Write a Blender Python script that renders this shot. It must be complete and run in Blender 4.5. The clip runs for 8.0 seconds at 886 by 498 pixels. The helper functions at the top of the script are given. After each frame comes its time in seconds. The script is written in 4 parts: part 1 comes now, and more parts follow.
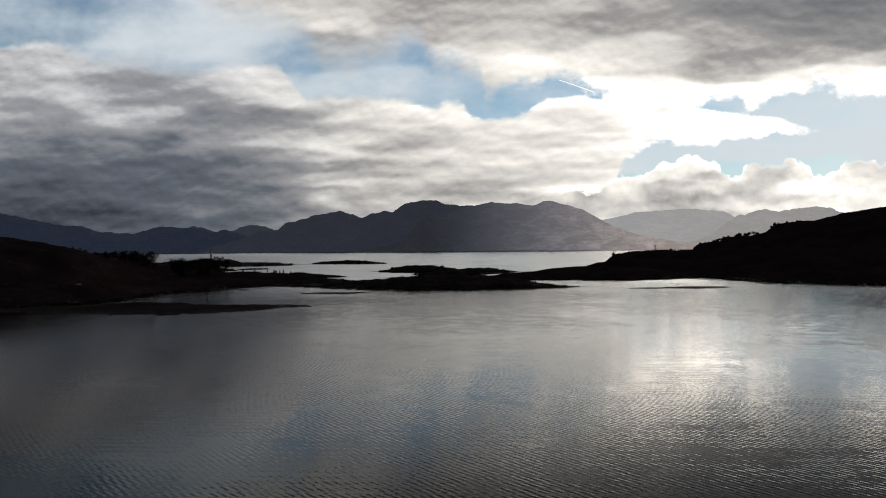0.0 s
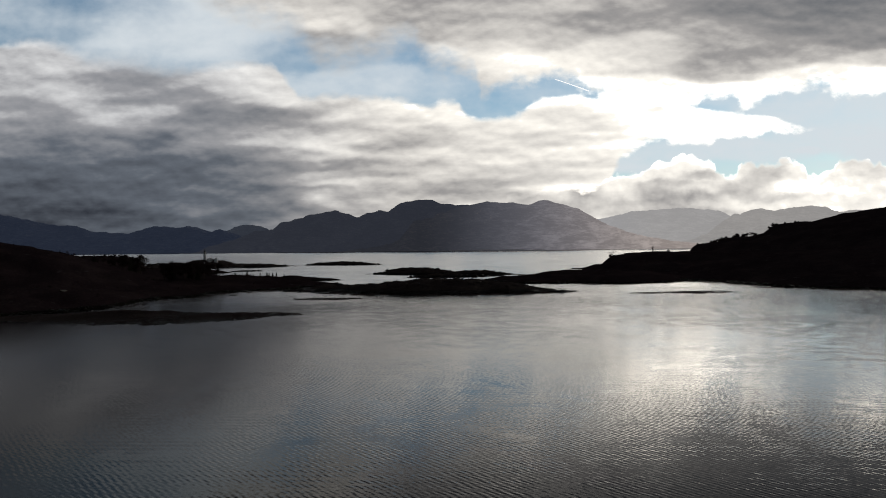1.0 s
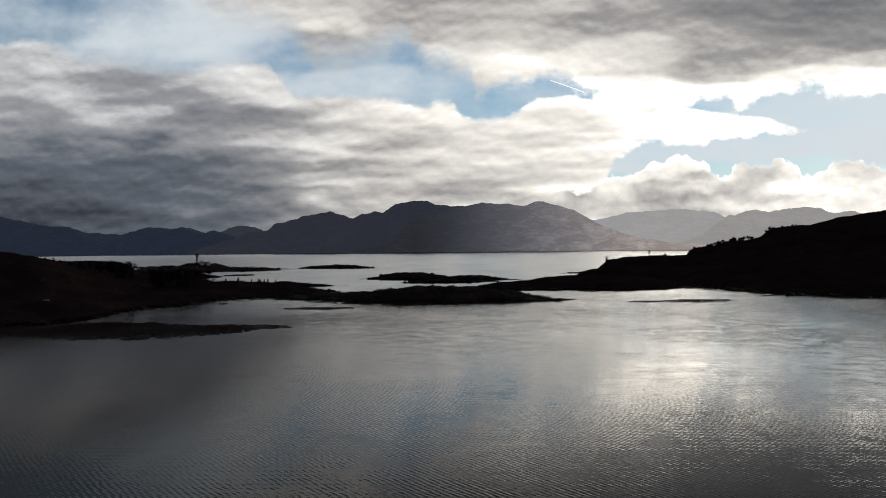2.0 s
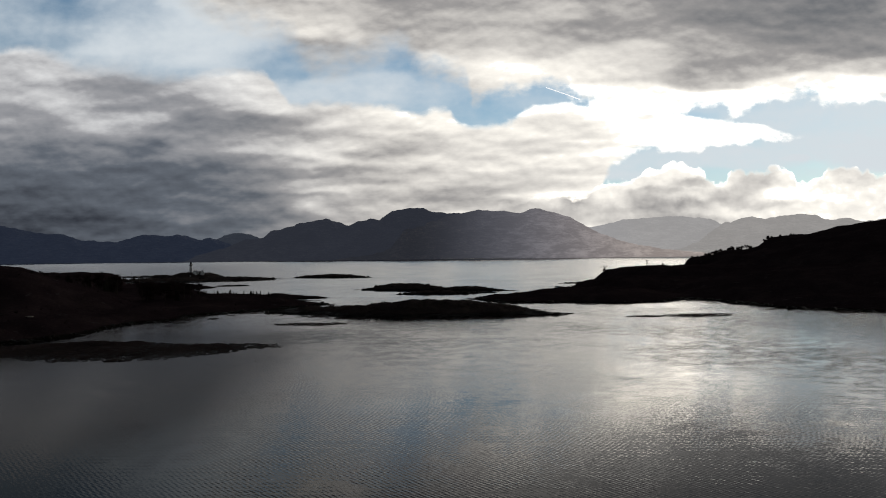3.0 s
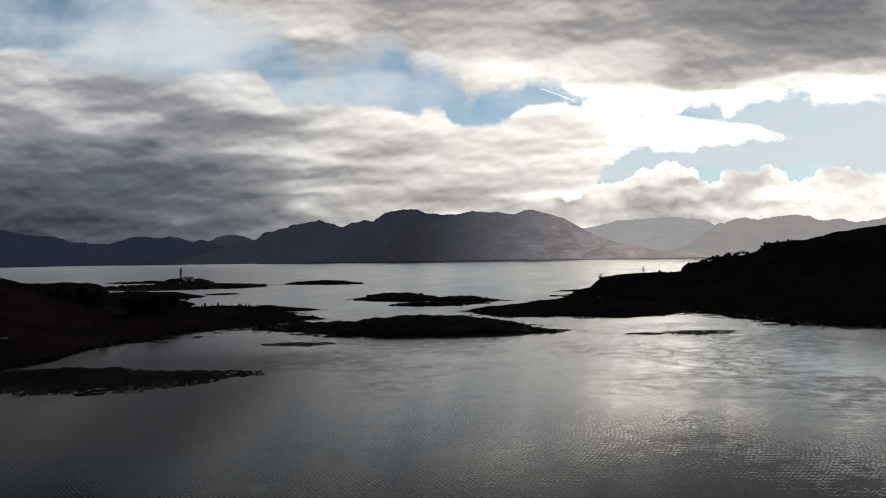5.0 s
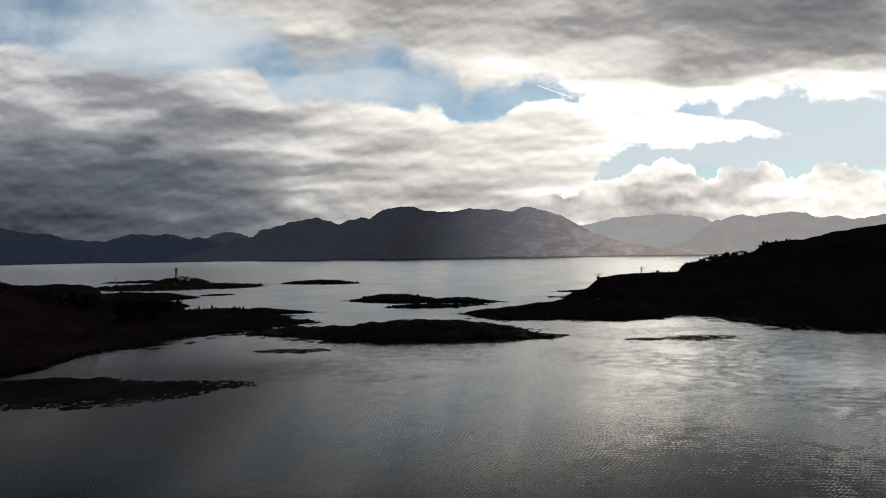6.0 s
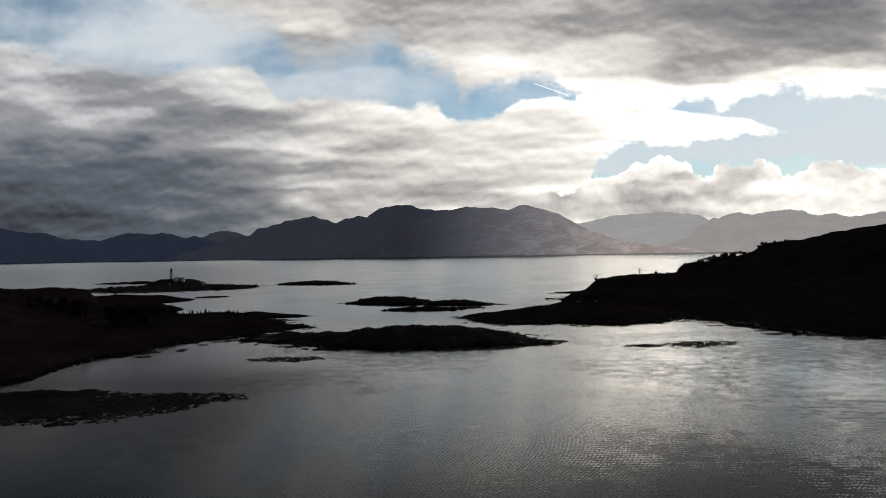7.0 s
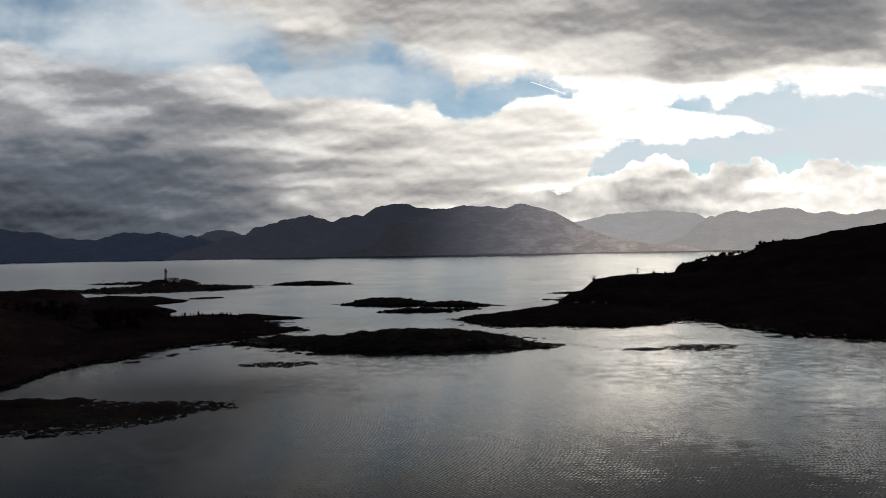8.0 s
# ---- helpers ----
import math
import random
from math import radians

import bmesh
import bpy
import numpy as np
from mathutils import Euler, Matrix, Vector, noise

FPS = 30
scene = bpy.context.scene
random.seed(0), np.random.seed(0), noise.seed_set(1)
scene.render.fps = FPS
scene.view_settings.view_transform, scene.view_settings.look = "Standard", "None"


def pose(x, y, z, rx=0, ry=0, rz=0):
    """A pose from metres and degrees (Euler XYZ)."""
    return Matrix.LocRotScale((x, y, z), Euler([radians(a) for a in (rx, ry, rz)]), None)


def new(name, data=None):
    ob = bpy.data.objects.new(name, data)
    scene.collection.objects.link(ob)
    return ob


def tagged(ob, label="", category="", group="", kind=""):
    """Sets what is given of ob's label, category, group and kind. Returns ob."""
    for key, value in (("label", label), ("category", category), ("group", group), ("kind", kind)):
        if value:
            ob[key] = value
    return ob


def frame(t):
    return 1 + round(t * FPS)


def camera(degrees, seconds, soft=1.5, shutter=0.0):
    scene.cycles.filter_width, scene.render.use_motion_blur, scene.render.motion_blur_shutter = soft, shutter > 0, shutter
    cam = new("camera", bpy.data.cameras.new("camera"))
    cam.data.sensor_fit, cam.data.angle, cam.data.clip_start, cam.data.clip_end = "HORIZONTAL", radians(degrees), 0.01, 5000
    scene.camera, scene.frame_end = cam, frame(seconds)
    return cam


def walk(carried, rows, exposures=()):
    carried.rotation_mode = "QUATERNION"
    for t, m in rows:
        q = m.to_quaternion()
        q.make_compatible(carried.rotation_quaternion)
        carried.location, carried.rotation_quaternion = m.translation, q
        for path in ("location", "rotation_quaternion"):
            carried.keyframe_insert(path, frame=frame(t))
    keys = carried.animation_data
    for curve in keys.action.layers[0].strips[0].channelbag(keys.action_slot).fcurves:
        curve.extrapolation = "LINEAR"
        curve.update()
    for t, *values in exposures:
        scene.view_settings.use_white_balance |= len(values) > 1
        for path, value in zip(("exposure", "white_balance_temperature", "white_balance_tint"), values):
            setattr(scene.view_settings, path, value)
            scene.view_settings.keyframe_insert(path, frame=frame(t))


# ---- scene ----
cam = camera(64.0, 8.0, soft=1.0)

# seconds, place in metres, yaw, pitch and lean in degrees: a drone that flies ahead and climbs
FLIGHT = [
    (0.0, 0.00, 0.00, 23.21, 0.00, -0.11, 0.51), (0.5, -0.04, 4.32, 24.46, -0.19, -0.15, 0.52),
    (1.0, 0.03, 8.67, 25.96, -0.35, -0.19, 0.58), (1.5, 0.29, 13.01, 27.80, -0.55, -0.19, 0.57),
    (3.0, 1.41, 25.50, 33.25, -1.03, 0.39, 0.63), (3.5, 1.65, 29.13, 35.06, -1.15, 0.75, 0.65),
    (4.0, 1.81, 32.29, 37.05, -1.28, 0.75, 0.70), (4.5, 2.01, 35.18, 39.02, -1.40, 0.59, 0.72),
    (6.0, 2.81, 43.59, 44.82, -1.74, 0.13, 0.79), (6.5, 3.09, 46.59, 46.66, -1.86, 0.01, 0.80),
    (7.0, 3.47, 49.76, 48.43, -1.97, -0.04, 0.89), (7.5, 3.90, 53.03, 49.64, -2.09, -0.15, 0.95),
    (8.0, 4.33, 56.29, 50.20, -2.22, -0.17, 1.00)]
walk(cam, [(t, pose(x, y, z, 90 + pitch, lean, yaw)) for t, x, y, z, yaw, pitch, lean in FLIGHT])

# ---- light: low sun behind broken cloud, ahead and to the right ----
SUN_AZIMUTH, SUN_HEIGHT = 46.0, 14.0
sun_data = bpy.data.lights.new("sun", "SUN")
sun_data.energy, sun_data.angle, sun_data.color = 0.6, radians(20), (1.0, 0.95, 0.87)
sun = new("sun", sun_data)
sun.rotation_euler = (radians(90 - SUN_HEIGHT), 0, radians(180 - SUN_AZIMUTH))


class Nodes:
    """Short names for making a node tree."""

    def __init__(self, tree):
        self.tree = tree
        tree.nodes.clear()

    def node(self, kind, **values):
        made = self.tree.nodes.new(kind)
        for key, value in values.items():
            setattr(made, key, value)
        return made

    def put(self, socket, value):
        if isinstance(value, bpy.types.NodeSocket):
            self.tree.links.new(value, socket)
        else:
            socket.default_value = value

    def math(self, op, a, b=0.0, c=0.0, clamp=False):
        made = self.node("ShaderNodeMath", operation=op, use_clamp=clamp)
        for socket, value in zip(made.inputs, (a, b, c)):
            self.put(socket, value)
        return made.outputs[0]

    def vector(self, x, y, z):
        made = self.node("ShaderNodeCombineXYZ")
        for socket, value in zip(made.inputs, (x, y, z)):
            self.put(socket, value)
        return made.outputs[0]

    def noise(self, where, scale, detail=4.0, rough=0.5, distort=0.0, kind="FBM"):
        made = self.node("ShaderNodeTexNoise", noise_type=kind, normalize=True)
        self.put(made.inputs["Vector"], where)
        for key, value in (("Scale", scale), ("Detail", detail), ("Roughness", rough), ("Distortion", distort)):
            self.put(made.inputs[key], value)
        return made.outputs["Fac"]

    def ramp(self, fac, stops):
        made = self.node("ShaderNodeValToRGB")
        self.put(made.inputs[0], fac)
        band = made.color_ramp
        while len(band.elements) < len(stops):
            band.elements.new(0.5)
        for element, (place, colour) in zip(band.elements, stops):
            element.position, element.color = place, (*colour, 1)
        return made.outputs[0]

    def step(self, value, low, high):
        made = self.node("ShaderNodeMapRange", interpolation_type="SMOOTHSTEP")
        for key, v in (("Value", value), ("From Min", low), ("From Max", high)):
            self.put(made.inputs[key], v)
        return made.outputs[0]

    def mix(self, fac, a, b):
        made = self.node("ShaderNodeMix", data_type="RGBA")
        self.put(made.inputs["Factor"], fac)
        self.put(made.inputs[6], a)
        self.put(made.inputs[7], b)
        return made.outputs[2]

    def blend(self, at, rows, base, firm=0.03):
        """A soft blend between spots of the sky: a, b, half width, half height and the value there; base: the value far from all, which firm mixes in."""
        weights, values = firm, self.math("MULTIPLY", base, firm)
        for a0, b0, wide, high, value in rows:
            away = self.node("ShaderNodeVectorMath", operation="MULTIPLY_ADD")
            self.put(away.inputs[0], at)
            away.inputs[1].default_value, away.inputs[2].default_value = (1 / wide, 1 / high, 0), (-a0 / wide, -b0 / high, 0)
            square = self.node("ShaderNodeVectorMath", operation="DOT_PRODUCT")
            self.put(square.inputs[0], away.outputs[0])
            self.put(square.inputs[1], away.outputs[0])
            weight = self.math("POWER", 0.3679, square.outputs["Value"])
            weights = self.math("ADD", weight, weights)
            values = self.math("MULTIPLY_ADD", weight, value, values)
        return self.math("DIVIDE", values, weights)

    def humps(self, u, v, rows):
        """The sum of soft humps: azimuth, height, their widths (radians), how much."""
        total = None
        for u0, v0, wide, high, much in rows:
            a = self.math("MULTIPLY", self.math("SUBTRACT", u, u0), 1 / wide)
            b = self.math("MULTIPLY", self.math("SUBTRACT", v, v0), 1 / high)
            square = self.math("MULTIPLY_ADD", a, a, self.math("MULTIPLY", b, b))
            hump = self.math("POWER", 2.71828, self.math("MULTIPLY", square, -1))
            total = self.math("MULTIPLY_ADD", hump, much, total if total else 0.0)
        return total


# spots of the sky: a, b, half width, half height, and how bright the cloud is there (0 heavy grey, 1 dazzling)
LEFT_HIGH = [
    (-0.565, 0.292, 0.054, 0.0071, 0.71), (-0.577, 0.277, 0.036, 0.008, 0.57), (-0.522, 0.277, 0.036, 0.0071, 0.67), (-0.581, 0.256, 0.027, 0.0107, 0.6), (-0.534, 0.26, 0.031, 0.008, 0.67),
    (-0.55, 0.237, 0.054, 0.0098, 0.64), (-0.526, 0.216, 0.031, 0.0098, 0.67), (-0.495, 0.255, 0.02, 0.0098, 0.54), (-0.452, 0.265, 0.04, 0.008, 0.64), (-0.415, 0.272, 0.036, 0.008, 0.71),
    (-0.44, 0.237, 0.062, 0.0116, 0.42), (-0.401, 0.219, 0.054, 0.0098, 0.43), (-0.487, 0.216, 0.016, 0.0089, 0.6), (-0.361, 0.248, 0.045, 0.0071, 0.6), (-0.294, 0.256, 0.049, 0.0071, 0.74),
    (-0.306, 0.24, 0.045, 0.0071, 0.73), (-0.247, 0.225, 0.045, 0.0098, 0.75), (-0.2, 0.205, 0.036, 0.0071, 0.79), (-0.344, 0.218, 0.025, 0.0089, 0.48)]
LEFT_MIDDLE = [
    (-0.33, 0.2, 0.027, 0.0098, 0.33), (-0.44, 0.198, 0.036, 0.0062, 0.62), (-0.384, 0.194, 0.027, 0.0054, 0.63), (-0.487, 0.185, 0.027, 0.008, 0.63), (-0.425, 0.18, 0.027, 0.0071, 0.52),
    (-0.573, 0.201, 0.036, 0.0098, 0.46), (-0.55, 0.18, 0.054, 0.0116, 0.35), (-0.338, 0.18, 0.036, 0.008, 0.36), (-0.258, 0.187, 0.062, 0.0098, 0.31), (-0.156, 0.2, 0.027, 0.0062, 0.63),
    (-0.131, 0.19, 0.027, 0.0062, 0.73), (-0.18, 0.194, 0.025, 0.0071, 0.53), (-0.581, 0.155, 0.036, 0.0125, 0.34), (-0.527, 0.145, 0.025, 0.0152, 0.22), (-0.48, 0.16, 0.036, 0.008, 0.38),
    (-0.448, 0.147, 0.045, 0.0125, 0.28), (-0.393, 0.148, 0.025, 0.017, 0.19), (-0.37, 0.138, 0.027, 0.0045, 0.43), (-0.315, 0.16, 0.045, 0.008, 0.41)]
LEFT_LOW = [
    (-0.573, 0.117, 0.054, 0.0116, 0.13), (-0.503, 0.128, 0.045, 0.0036, 0.3), (-0.441, 0.116, 0.071, 0.0098, 0.18), (-0.378, 0.117, 0.054, 0.0098, 0.17), (-0.307, 0.127, 0.054, 0.0089, 0.25),
    (-0.258, 0.135, 0.036, 0.0062, 0.35), (-0.283, 0.104, 0.054, 0.0062, 0.32), (-0.55, 0.09, 0.071, 0.0116, 0.12), (-0.429, 0.101, 0.045, 0.0036, 0.27), (-0.441, 0.081, 0.071, 0.0152, 0.14),
    (-0.335, 0.088, 0.071, 0.0116, 0.19), (-0.37, 0.059, 0.045, 0.008, 0.32), (-0.337, 0.052, 0.023, 0.0036, 0.39), (-0.519, 0.051, 0.071, 0.0161, 0.08), (-0.441, 0.041, 0.054, 0.0116, 0.1),
    (-0.284, 0.057, 0.054, 0.0098, 0.25), (-0.574, 0.058, 0.054, 0.0161, 0.06), (-0.252, 0.088, 0.054, 0.0089, 0.29), (-0.323, 0.037, 0.045, 0.008, 0.24)]
MIDDLE_HIGH = [
    (-0.251, 0.162, 0.045, 0.0054, 0.54), (-0.204, 0.155, 0.034, 0.008, 0.66), (-0.168, 0.147, 0.036, 0.0098, 0.75), (-0.139, 0.157, 0.02, 0.008, 0.75), (-0.18, 0.169, 0.036, 0.0062, 0.47),
    (-0.125, 0.17, 0.036, 0.0062, 0.54), (-0.212, 0.131, 0.036, 0.0062, 0.56), (-0.157, 0.129, 0.036, 0.0054, 0.71), (-0.061, 0.174, 0.054, 0.0071, 0.71), (-0.021, 0.165, 0.054, 0.0045, 0.64),
    (0.005, 0.18, 0.036, 0.0054, 0.81), (-0.093, 0.155, 0.036, 0.0062, 0.67), (-0.077, 0.138, 0.036, 0.0062, 0.55), (-0.028, 0.149, 0.058, 0.0089, 0.52), (0.035, 0.153, 0.036, 0.0054, 0.71),
    (0.079, 0.165, 0.045, 0.0054, 0.75), (0.115, 0.158, 0.045, 0.0045, 0.67), (0.173, 0.181, 0.036, 0.008, 0.68), (0.219, 0.171, 0.036, 0.008, 0.71)]
MIDDLE_LOW = [
    (-0.155, 0.118, 0.036, 0.0071, 0.44), (-0.155, 0.103, 0.036, 0.0045, 0.63), (-0.22, 0.115, 0.03, 0.0062, 0.35), (-0.205, 0.095, 0.036, 0.0045, 0.59), (-0.169, 0.091, 0.036, 0.0036, 0.71),
    (-0.205, 0.079, 0.027, 0.0062, 0.44), (-0.109, 0.118, 0.054, 0.0062, 0.48), (-0.03, 0.117, 0.045, 0.0062, 0.54), (-0.093, 0.103, 0.049, 0.0045, 0.52), (-0.046, 0.109, 0.045, 0.0036, 0.64),
    (-0.109, 0.093, 0.062, 0.0036, 0.73), (0.002, 0.097, 0.045, 0.0045, 0.64), (0.034, 0.11, 0.045, 0.0045, 0.59), (0.084, 0.104, 0.045, 0.0045, 0.6), (0.034, 0.125, 0.045, 0.0045, 0.73),
    (0.102, 0.125, 0.054, 0.0045, 0.75), (0.059, 0.089, 0.054, 0.0062, 0.55), (0.107, 0.092, 0.032, 0.0054, 0.54), (0.018, 0.073, 0.054, 0.0098, 0.5)]
TONGUE = [
    (0.195, 0.151, 0.054, 0.0036, 0.68), (0.139, 0.144, 0.045, 0.0045, 0.65), (0.074, 0.136, 0.054, 0.0045, 0.71), (0.187, 0.132, 0.045, 0.0062, 0.75), (0.138, 0.11, 0.036, 0.0045, 0.71),
    (0.17, 0.096, 0.04, 0.0062, 0.66), (0.194, 0.115, 0.054, 0.0045, 0.68), (0.227, 0.124, 0.03, 0.0071, 0.79), (0.23, 0.099, 0.045, 0.0062, 0.79), (-0.221, 0.059, 0.036, 0.0098, 0.31),
    (-0.126, 0.066, 0.025, 0.008, 0.54), (-0.094, 0.074, 0.021, 0.008, 0.56), (-0.076, 0.087, 0.025, 0.0054, 0.59), (-0.052, 0.074, 0.018, 0.008, 0.6), (0.09, 0.067, 0.045, 0.0071, 0.57),
    (0.276, 0.184, 0.045, 0.0125, 0.91), (0.357, 0.171, 0.054, 0.0178, 0.95), (0.462, 0.167, 0.045, 0.0089, 0.94), (0.259, 0.148, 0.036, 0.0071, 0.83)]
CANOPY_LEFT = [
    (-0.138, 0.295, 0.018, 0.0116, 0.55), (-0.124, 0.274, 0.034, 0.0125, 0.58), (-0.092, 0.289, 0.018, 0.0125, 0.6), (-0.106, 0.307, 0.013, 0.0071, 0.71), (-0.153, 0.321, 0.036, 0.0125, 0.74),
    (-0.187, 0.343, 0.045, 0.0161, 0.71), (-0.266, 0.336, 0.054, 0.0196, 0.69), (-0.105, 0.351, 0.036, 0.0125, 0.67), (-0.058, 0.293, 0.021, 0.0098, 0.68), (-0.019, 0.35, 0.049, 0.0196, 0.54),
    (-0.026, 0.314, 0.045, 0.0125, 0.56), (0.036, 0.294, 0.032, 0.0116, 0.64), (0.02, 0.27, 0.032, 0.0116, 0.76), (0.077, 0.342, 0.049, 0.0196, 0.58), (0.117, 0.302, 0.04, 0.0143, 0.67),
    (0.1, 0.261, 0.04, 0.0161, 0.85), (-0.325, 0.356, 0.045, 0.0178, 0.69)]
CANOPY_MIDDLE = [
    (0.165, 0.35, 0.04, 0.0161, 0.64), (0.197, 0.312, 0.049, 0.0089, 0.5), (0.165, 0.292, 0.032, 0.008, 0.63), (0.247, 0.321, 0.04, 0.0089, 0.47), (0.205, 0.261, 0.04, 0.0116, 0.81),
    (0.237, 0.281, 0.032, 0.008, 0.74), (0.278, 0.343, 0.04, 0.0161, 0.56), (0.318, 0.317, 0.04, 0.0089, 0.52), (0.302, 0.288, 0.032, 0.008, 0.71), (0.261, 0.26, 0.032, 0.0116, 0.79),
    (0.327, 0.26, 0.025, 0.0116, 0.68), (0.317, 0.229, 0.045, 0.0089, 0.91), (0.384, 0.26, 0.032, 0.0116, 0.51), (0.358, 0.24, 0.029, 0.0062, 0.53), (0.406, 0.235, 0.032, 0.0045, 0.63),
    (0.377, 0.303, 0.04, 0.0089, 0.55), (0.36, 0.349, 0.04, 0.0161, 0.45), (0.244, 0.227, 0.032, 0.0089, 0.9)]
CANOPY_RIGHT = [
    (0.441, 0.34, 0.049, 0.0196, 0.36), (0.424, 0.292, 0.032, 0.0098, 0.52), (0.48, 0.275, 0.04, 0.0098, 0.47), (0.507, 0.308, 0.049, 0.0116, 0.37), (0.563, 0.332, 0.049, 0.0196, 0.32),
    (0.464, 0.251, 0.04, 0.0062, 0.57), (0.545, 0.266, 0.04, 0.008, 0.54), (0.537, 0.242, 0.049, 0.0071, 0.84), (0.439, 0.222, 0.054, 0.0071, 0.94), (0.603, 0.289, 0.04, 0.0116, 0.4),
    (0.62, 0.323, 0.032, 0.0232, 0.36), (0.64, 0.265, 0.032, 0.0071, 0.62), (0.603, 0.258, 0.032, 0.0062, 0.65), (0.627, 0.233, 0.045, 0.0089, 0.94)]
HEAPS = [
    (0.21, 0.076, 0.018, 0.008, 0.52), (0.162, 0.076, 0.018, 0.0116, 0.8), (0.134, 0.067, 0.025, 0.0062, 0.62), (0.118, 0.085, 0.016, 0.0045, 0.83), (0.244, 0.077, 0.027, 0.008, 0.83),
    (0.242, 0.058, 0.027, 0.0062, 0.65), (0.194, 0.058, 0.032, 0.0062, 0.62), (0.317, 0.083, 0.025, 0.0062, 0.64), (0.34, 0.067, 0.043, 0.0098, 0.54), (0.34, 0.115, 0.036, 0.0098, 0.89),
    (0.381, 0.098, 0.027, 0.0045, 0.63), (0.365, 0.078, 0.018, 0.0045, 0.8), (0.43, 0.078, 0.025, 0.0098, 0.65), (0.461, 0.106, 0.021, 0.0116, 0.67), (0.518, 0.107, 0.016, 0.0098, 0.83),
    (0.46, 0.065, 0.036, 0.0045, 0.69), (0.585, 0.109, 0.023, 0.0098, 0.72), (0.624, 0.104, 0.018, 0.008, 0.74), (0.551, 0.106, 0.021, 0.008, 0.89)]
HEAPS_LOW = [
    (0.55, 0.079, 0.054, 0.008, 0.94), (0.55, 0.06, 0.036, 0.0071, 0.83), (0.476, 0.052, 0.054, 0.0054, 0.84), (0.632, 0.062, 0.036, 0.0089, 0.83), (0.42, 0.056, 0.036, 0.0045, 0.75),
    (0.412, 0.094, 0.018, 0.0071, 0.85), (0.274, 0.063, 0.036, 0.008, 0.64), (0.298, 0.045, 0.054, 0.0054, 0.67), (0.355, 0.046, 0.054, 0.0054, 0.59), (0.599, 0.08, 0.054, 0.0071, 0.85),
    (0.291, 0.099, 0.036, 0.0054, 0.83)]
SMALL_HEAP = [
    (-0.173, 0.073, 0.018, 0.0107, 0.68), (-0.148, 0.062, 0.012, 0.0054, 0.71), (-0.191, 0.065, 0.012, 0.0062, 0.61), (-0.16, 0.086, 0.016, 0.0036, 0.48)]
THIN = [
    (-0.549, 0.345, 0.036, 0.0178, 0.44), (-0.518, 0.357, 0.036, 0.0134, 0.26), (-0.534, 0.309, 0.054, 0.0107, 0.38), (-0.439, 0.352, 0.045, 0.0178, 0.52), (-0.44, 0.304, 0.054, 0.0178, 0.78),
    (-0.345, 0.304, 0.054, 0.0223, 0.81), (-0.282, 0.296, 0.036, 0.0178, 0.79), (-0.337, 0.352, 0.036, 0.0178, 0.86), (-0.4, 0.332, 0.036, 0.0161, 0.7), (-0.258, 0.28, 0.027, 0.0089, 0.6),
    (-0.195, 0.265, 0.021, 0.0107, 0.4), (-0.219, 0.278, 0.021, 0.0071, 0.52), (-0.156, 0.231, 0.054, 0.0107, 0.73), (-0.084, 0.232, 0.045, 0.0107, 0.68), (-0.038, 0.27, 0.014, 0.0107, 0.32),
    (0.011, 0.228, 0.036, 0.0134, 0.52), (0.083, 0.196, 0.036, 0.0125, 0.4), (0.156, 0.219, 0.036, 0.0089, 0.48), (0.224, 0.214, 0.036, 0.0071, 0.52)]
THIN_RIGHT = [
    (0.398, 0.205, 0.036, 0.0071, 0.64), (0.519, 0.186, 0.054, 0.0178, 0.79), (0.52, 0.212, 0.036, 0.0071, 0.7), (0.626, 0.185, 0.045, 0.0223, 0.82), (0.34, 0.135, 0.045, 0.0089, 0.82),
    (0.275, 0.115, 0.036, 0.0071, 0.8), (0.437, 0.132, 0.045, 0.0107, 0.84), (0.56, 0.152, 0.045, 0.0125, 0.87), (0.641, 0.132, 0.036, 0.0134, 0.89), (0.036, 0.238, 0.036, 0.0089, 0.49),
    (-0.581, 0.321, 0.027, 0.0178, 0.47), (0.6, 0.145, 0.023, 0.0022, 1.04), (0.507, 0.13, 0.016, 0.0036, 1.12)]
BANK_TOP = [
    (-0.596, 0.295), (-0.577, 0.3), (-0.53, 0.295), (-0.495, 0.284), (-0.416, 0.279), (-0.391, 0.268), (-0.322, 0.263), (-0.243, 0.263), (-0.232, 0.26),
    (-0.218, 0.247), (-0.205, 0.231), (-0.191, 0.216), (-0.172, 0.215), (-0.156, 0.218), (-0.084, 0.212), (-0.053, 0.209), (-0.013, 0.2), (0.005, 0.206),
    (0.027, 0.205), (0.037, 0.192), (0.061, 0.181), (0.099, 0.183), (0.117, 0.189), (0.131, 0.2), (0.156, 0.208), (0.184, 0.212), (0.236, 0.207),
    (0.333, 0.199), (0.438, 0.182), (0.475, 0.177), (0.493, 0.17), (0.521, 0.162), (0.552, 0.157), (0.656, 0.151)]
BANK_FOOT = [
    (0.161, 0.02), (0.218, 0.044), (0.244, 0.088), (0.257, 0.119), (0.269, 0.127), (0.285, 0.139), (0.304, 0.146), (0.352, 0.143), (0.374, 0.146),
    (0.397, 0.151), (0.438, 0.154), (0.48, 0.16), (0.519, 0.163), (0.552, 0.173), (0.657, 0.181)]
